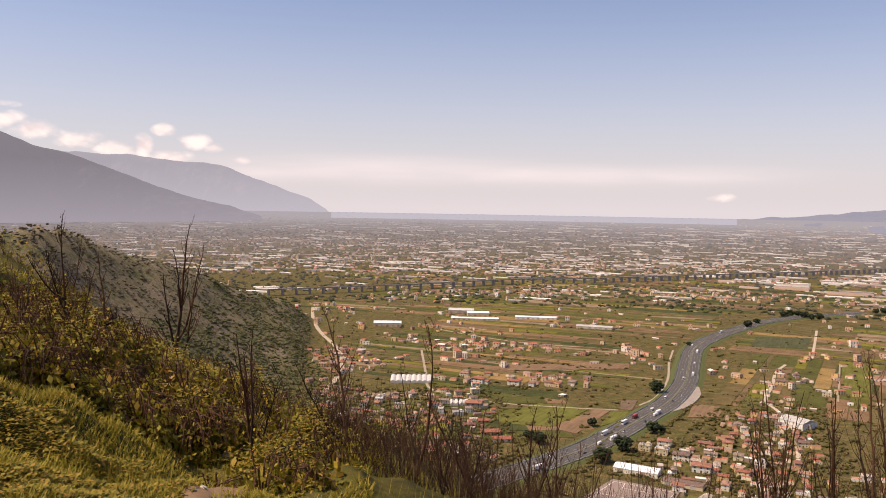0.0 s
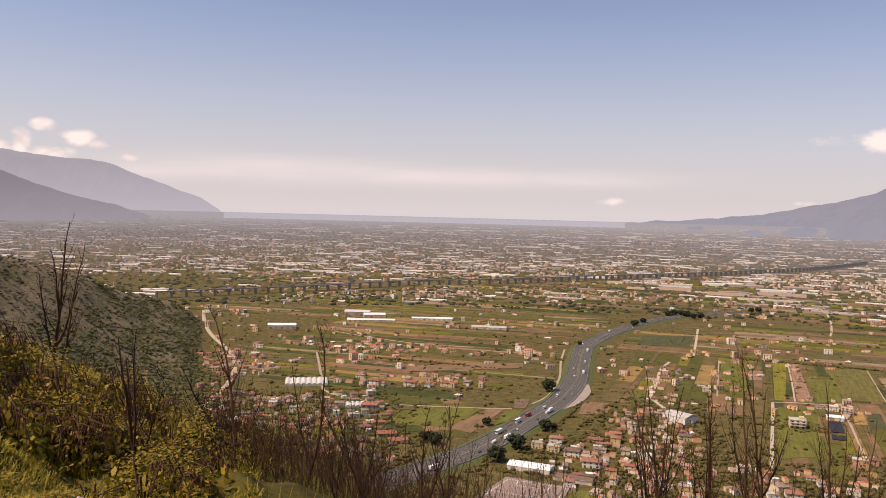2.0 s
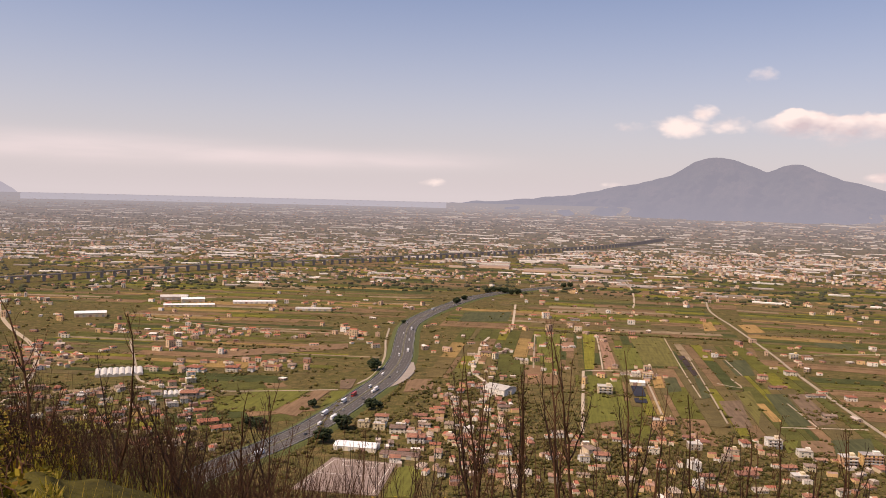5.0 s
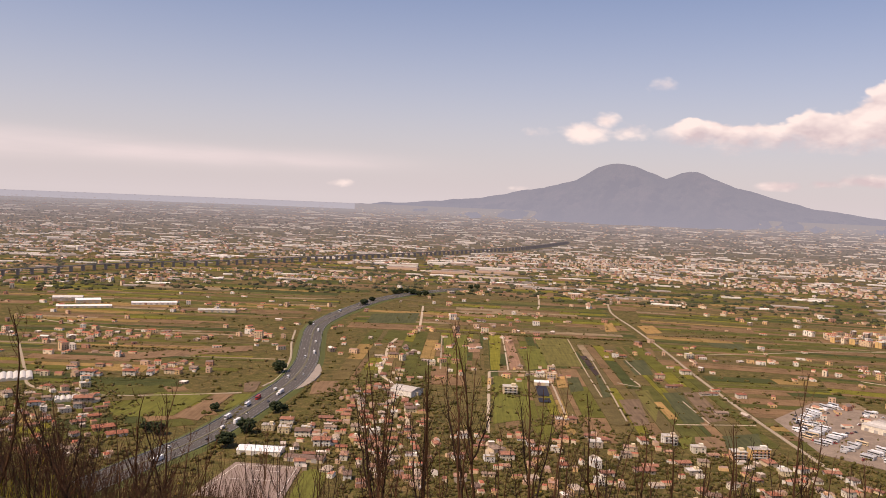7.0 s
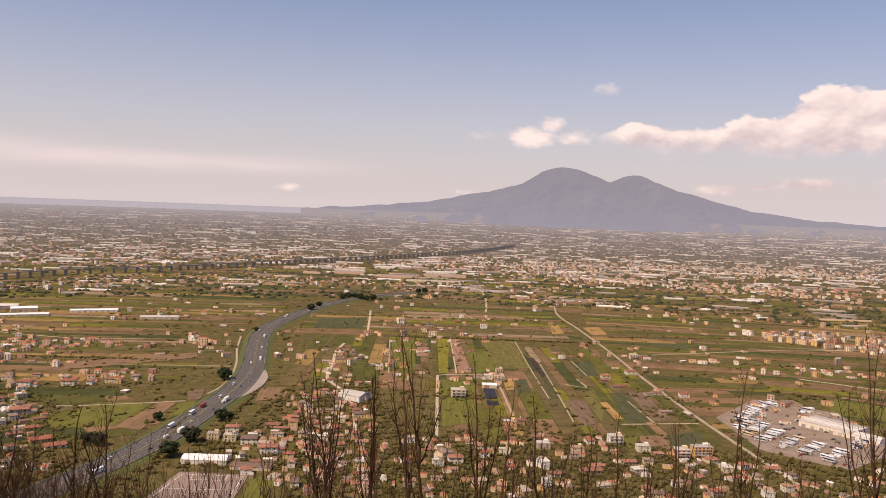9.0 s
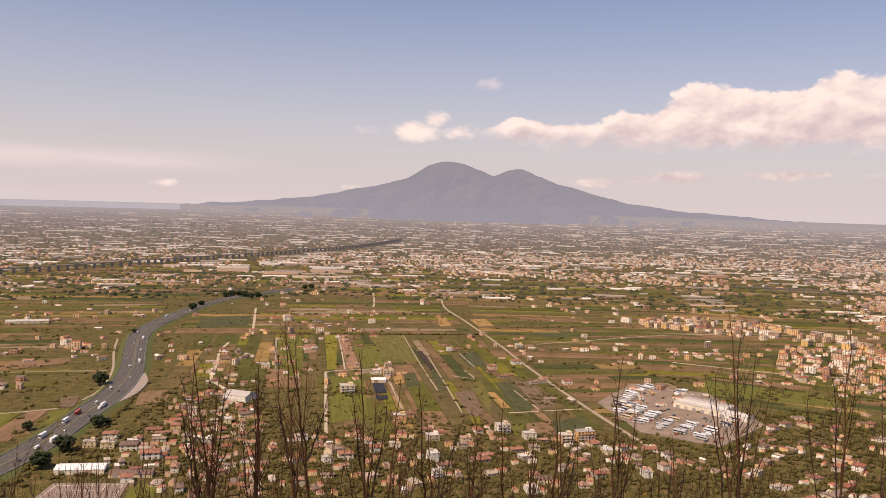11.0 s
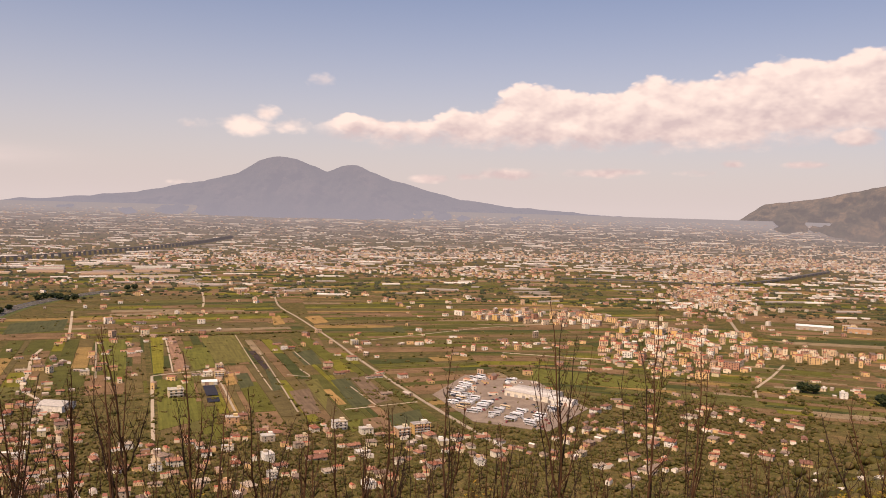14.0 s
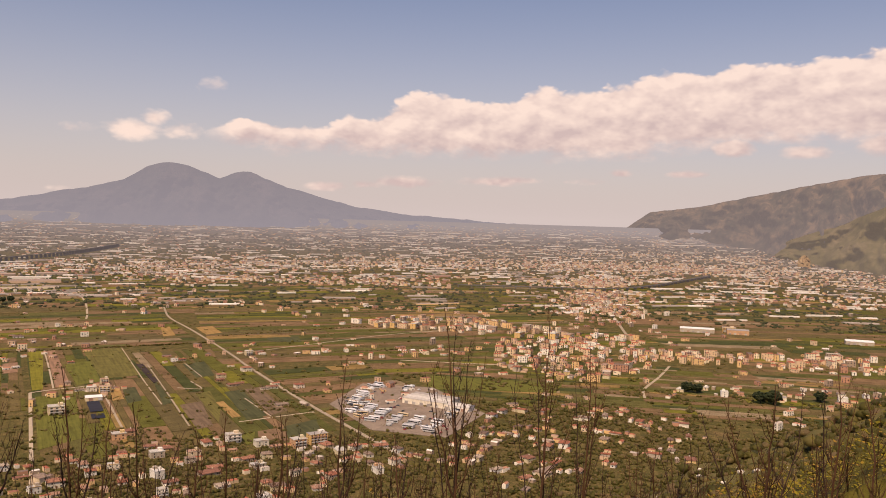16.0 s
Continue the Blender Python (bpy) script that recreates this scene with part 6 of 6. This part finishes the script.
# the sapling that stands free on the bank
bare_shrub(-46.6, 14.0, [(-45.7, -1.3), (-46.8, -3.0), (-44.8, -2.6), (-47.4, -4.6), (-45.0, -4.3)], "young leafless tree with budding twigs on the grass bank", 91, 0.032, 9,
           "sapling", "tree", "")


def blades(name, count, az0, az1, r0, r1, size, mat, label, seed, wide=0.010, lie=0.5, broad=False, thin_out=None, lift=0.3):
    """Grass blades, or small leaves in uneven mounds, standing on the bank."""
    r = np.random.RandomState(seed)
    az, rad = np.radians(r.uniform(az0, az1, count)), np.exp(r.uniform(math.log(r0), math.log(r1), count))
    x, y = rad * np.sin(az), rad * np.cos(az)
    patch = fbm(x, y, 2.2, seed, 3)
    keep = np.ones(count, bool) if thin_out is None else patch > thin_out + r.normal(0, 0.08, count)
    keep &= (np.abs(np.interp(y, PATH[:, 1], PATH[:, 0]) - x) > 0.05 + 0.22 * r.rand(count)) | (y > 5.2) | (y < 2.8)
    x, y, patch, rad = x[keep], y[keep], patch[keep], rad[keep]
    n = len(x)
    base = np.column_stack((x, y, terrain(x, y)))
    a = r.uniform(0, 2 * math.pi, n)
    h = size * r.uniform(0.5, 1.4, n) * (0.6 + 0.4 * np.clip(rad / 9, 0.5, 3))
    d = np.column_stack((np.cos(a), np.sin(a), np.zeros(n)))
    side = np.column_stack((-np.sin(a), np.cos(a), np.zeros(n))) * (wide * r.uniform(0.7, 1.4, n) * (0.6 + 0.4 * np.clip(rad / 9, 0.5, 3)))[:, None]
    up = np.array((0, 0, 1.0))
    if broad:
        base = base + up * (r.uniform(0.0, 1.0, n) * lift * np.clip((rad - 4.0) / 6, 0.12, 1.0) * np.clip(patch - (thin_out or 0) + 0.1, 0, 1.2))[:, None]
        tip = base + d * h[:, None] + up * (h * r.uniform(-0.3, 0.7, n))[:, None]
        mid = (base + tip) / 2
        v = np.stack((base, mid + side, tip, mid - side), axis=1)
    else:
        tip = base + d * (h * lie)[:, None] + up * h[:, None]
        v = np.stack((base - side, base + side, tip + side * 0.15, tip - side * 0.15), axis=1)
    return link_many(name, v.reshape(-1, 3), np.arange(4 * n).reshape(-1, 4), mat, label, "undergrowth" if broad else "grass")




def thicket(count, az0, az1, r0, r1, tall, seed, label):
    """Dense upright brown shoots on the bank, too many to count."""
    r = np.random.RandomState(seed)
    v, f = [], []
    for _ in range(count):
        az, rad = r.uniform(az0, az1), math.exp(r.uniform(math.log(r0), math.log(r1)))
        foot = Vector((rad * math.sin(radians(az)), rad * math.cos(radians(az)), 0))
        if fbm(foot.x, foot.y, 2.4, 33, 3) < -0.12:
            continue
        foot.z = ground_z(foot.x, foot.y) - 0.03
        h = tall * r.uniform(0.45, 1.2)
        pts = crooked(foot, foot + Vector((r.normal(0, 0.22) * h, r.normal(0, 0.22) * h, h)), r, 5, 0.12, 0.3)
        tube(v, f, pts, [0.0036, 0.003, 0.0024, 0.0016, 0.0008], 3)
        for _ in range(3):
            q = along_stem(pts, r.uniform(0.3, 0.95))
            tube(v, f, [q, q + Vector((r.normal(0, 0.1), r.normal(0, 0.1), 0.26)) * h], [0.0016, 0.0007], 3)
    ob = link("twig_thicket", v, f, m_twig)
    return tagged(ob, label, "undergrowth", kind="stuff")


thicket(2600, -37, -14, 6.5, 14, 0.75, 3, "dense reddish-brown leafless undergrowth on the rim")
thicket(800, -64, -37, 8.5, 19, 0.6, 4, "reddish-brown twigs among the bank's brambles")
thicket(1500, -14, 60, 8, 14, 0.8, 5, "brown leafless undergrowth on the falling slope")

PATH = resample([(-3.1, 2.7), (-3.55, 3.4), (-4.0, 4.1), (-4.35, 4.8), (-4.5, 5.4)], 0.2)
blades("grass", 130000, -66, -34, 4.2, 24, 0.06, m_blade, "short yellow-green spring grass on the bank", 21, 0.007, 0.8, False, -0.12)
blades("bramble_leaves", 190000, -66, -34.5, 4.4, 26, 0.038, m_bramble, "low bramble and weed leaves over the bank", 22, 0.014, 0.5, True, -0.05, 0.5)
blades("dry_grass", 9000, -64, -20, 5.0, 20, 0.22, m_blade, "taller dry grass stalks on the bank", 23, 0.003, 0.3, False, 0.1)
blades("slope_leaves", 120000, -20, 66, 9.0, 150, 0.05, m_bramble, "low scrub leaves on the falling slope", 24, 0.022, 0.5, True, -0.1, 0.7)


def bramble(x, y, size, seed, label):
    """A bramble mound: arching canes and many small leaves on and in it."""
    r = np.random.RandomState(seed)
    top = new("bramble")
    top.matrix_basis = pose(x, y, ground_z(x, y) - 0.05)
    v, f = [], []
    for _ in range(9):
        a = r.uniform(0, 6.28)
        e = np.array((math.cos(a), math.sin(a))) * size * r.uniform(0.6, 1.1)
        h = size * r.uniform(0.6, 1.1)
        tube(v, f, [(0, 0, 0), (e[0] * 0.35, e[1] * 0.35, h * 0.85), (e[0] * 0.75, e[1] * 0.75, h * 0.8), (e[0], e[1], h * 0.35)], [0.007, 0.006, 0.005, 0.003], 4)
    tagged(link("cane", v, f, m_twig, top), kind="stuff")
    n = int(420 * size / 0.6)
    u = r.normal(0, 1, (n, 3))
    u /= np.linalg.norm(u, axis=1)[:, None]
    u[:, 2] = np.abs(u[:, 2])
    p = u * (size * r.uniform(0.55, 1.0, n) * (0.75 + 0.35 * np.sin(u[:, 0] * 5 + seed) * np.sin(u[:, 1] * 6)))[:, None] * np.array((1, 1, 0.8))
    d1 = r.normal(0, 1, (n, 3))
    d1 /= np.linalg.norm(d1, axis=1)[:, None]
    d2 = np.cross(d1, r.normal(0, 1, (n, 3)))
    d2 /= np.linalg.norm(d2, axis=1)[:, None]
    s = r.uniform(0.02, 0.045, n)[:, None]
    v = np.stack((p - d1 * s, p + d2 * s * 0.6, p + d1 * s, p - d2 * s * 0.6), axis=1).reshape(-1, 3)
    ob = link_many("leaves", v, np.arange(4 * n).reshape(-1, 4), m_bramble, "", "")
    tagged(ob, kind="stuff")
    ob.parent = top
    return tagged(top, label, "bramble", "brambles on the bank")


r_ = np.random.RandomState(77)
made = 0
while made < 190:
    az, rad = r_.uniform(-62, -34), math.exp(r_.uniform(math.log(5.6), math.log(19)))
    x, y = rad * math.sin(radians(az)), rad * math.cos(radians(az))
    if fbm(x, y, 5.0, 31, 2) < 0.05 + (0.45 if rad < 7.5 else 0.0) or (abs(az + 45) < 4 and rad < 7):
        continue
    bramble(x, y, r_.uniform(0.25, 0.5) * (0.8 + rad / 30), made, "low bramble mound with olive and brownish leaves")
    made += 1

for k in range(34):                       # the rim of the bank is thick with them
    az, rad = r_.uniform(-45, -36), r_.uniform(5.8, 12)
    bramble(rad * math.sin(radians(az)), rad * math.cos(radians(az)), r_.uniform(0.22, 0.42), 400 + k, "low bramble mound on the rim of the bank")


def stone(x, y, size, seed):
    r = np.random.RandomState(seed)
    pts = ICO_V * r.uniform(0.7, 1.25, (len(ICO_V), 1)) * np.array((1.3, 0.9, 0.6)) * size
    ob = link("stone", pts, ICO_F, m_rock)
    ob.matrix_basis = pose(x, y, ground_z(x, y) + size * 0.15, 0, 0, seed * 40)
    return tagged(ob, "pale limestone lying in the grass", "stone", "stones on the bank")


for i, (az, r, s) in enumerate(((-51.9, 5.2, 0.09), (-51.5, 5.3, 0.06), (-45.6, 5.4, 0.05), (-53.6, 5.0, 0.035), (-44.0, 6.5, 0.07), (-46.4, 6.0, 0.04), (-43.6, 7.6, 0.06), (-48.9, 8.2, 0.05))):
    stone(r * math.sin(radians(az)), r * math.cos(radians(az)), s, i + 1)

# trodden path along the bank
path = PATH
d_, n_ = frame_of(path)
cols = 7
v = []
for p, n in zip(path, n_):
    for c in range(cols):
        q = p + n * (c / (cols - 1) - 0.5) * 0.42
        v.append((q[0], q[1], ground_z(q[0], q[1]) + 0.03 - 0.05 * abs(c / (cols - 1) - 0.5)))
f = [(i * cols + c, i * cols + c + 1, (i + 1) * cols + c + 1, (i + 1) * cols + c) for i in range(len(path) - 1) for c in range(cols - 1)]
ob = link("path", v, [q[::-1] for q in f], m_soil, smooth=True)
tagged(ob, "narrow trodden soil path in the grass", "path", kind="structure")

# pale rocks showing through the scrub of the shoulder
r_ = np.random.RandomState(12)
v, f = [], []
for _ in range(170):
    az, rad = radians(r_.uniform(42, 64)), math.exp(r_.uniform(math.log(26), math.log(150)))
    x, y = rad * math.sin(az), rad * math.cos(az)
    s = r_.uniform(0.12, 0.4) * (0.4 + rad / 110)
    pts = ICO_V * r_.uniform(0.7, 1.25, (len(ICO_V), 1)) * np.array((1.3, 1.0, 0.7)) * s + np.array((x, y, ground_z(x, y) + s * 0.3))
    k = len(v)
    v += [tuple(p) for p in pts]
    f += [tuple(q + k for q in t) for t in ICO_F]
tagged(link("rocks", v, f, m_rock), "pale limestone rocks in the hillside scrub", "rocks", kind="stuff")
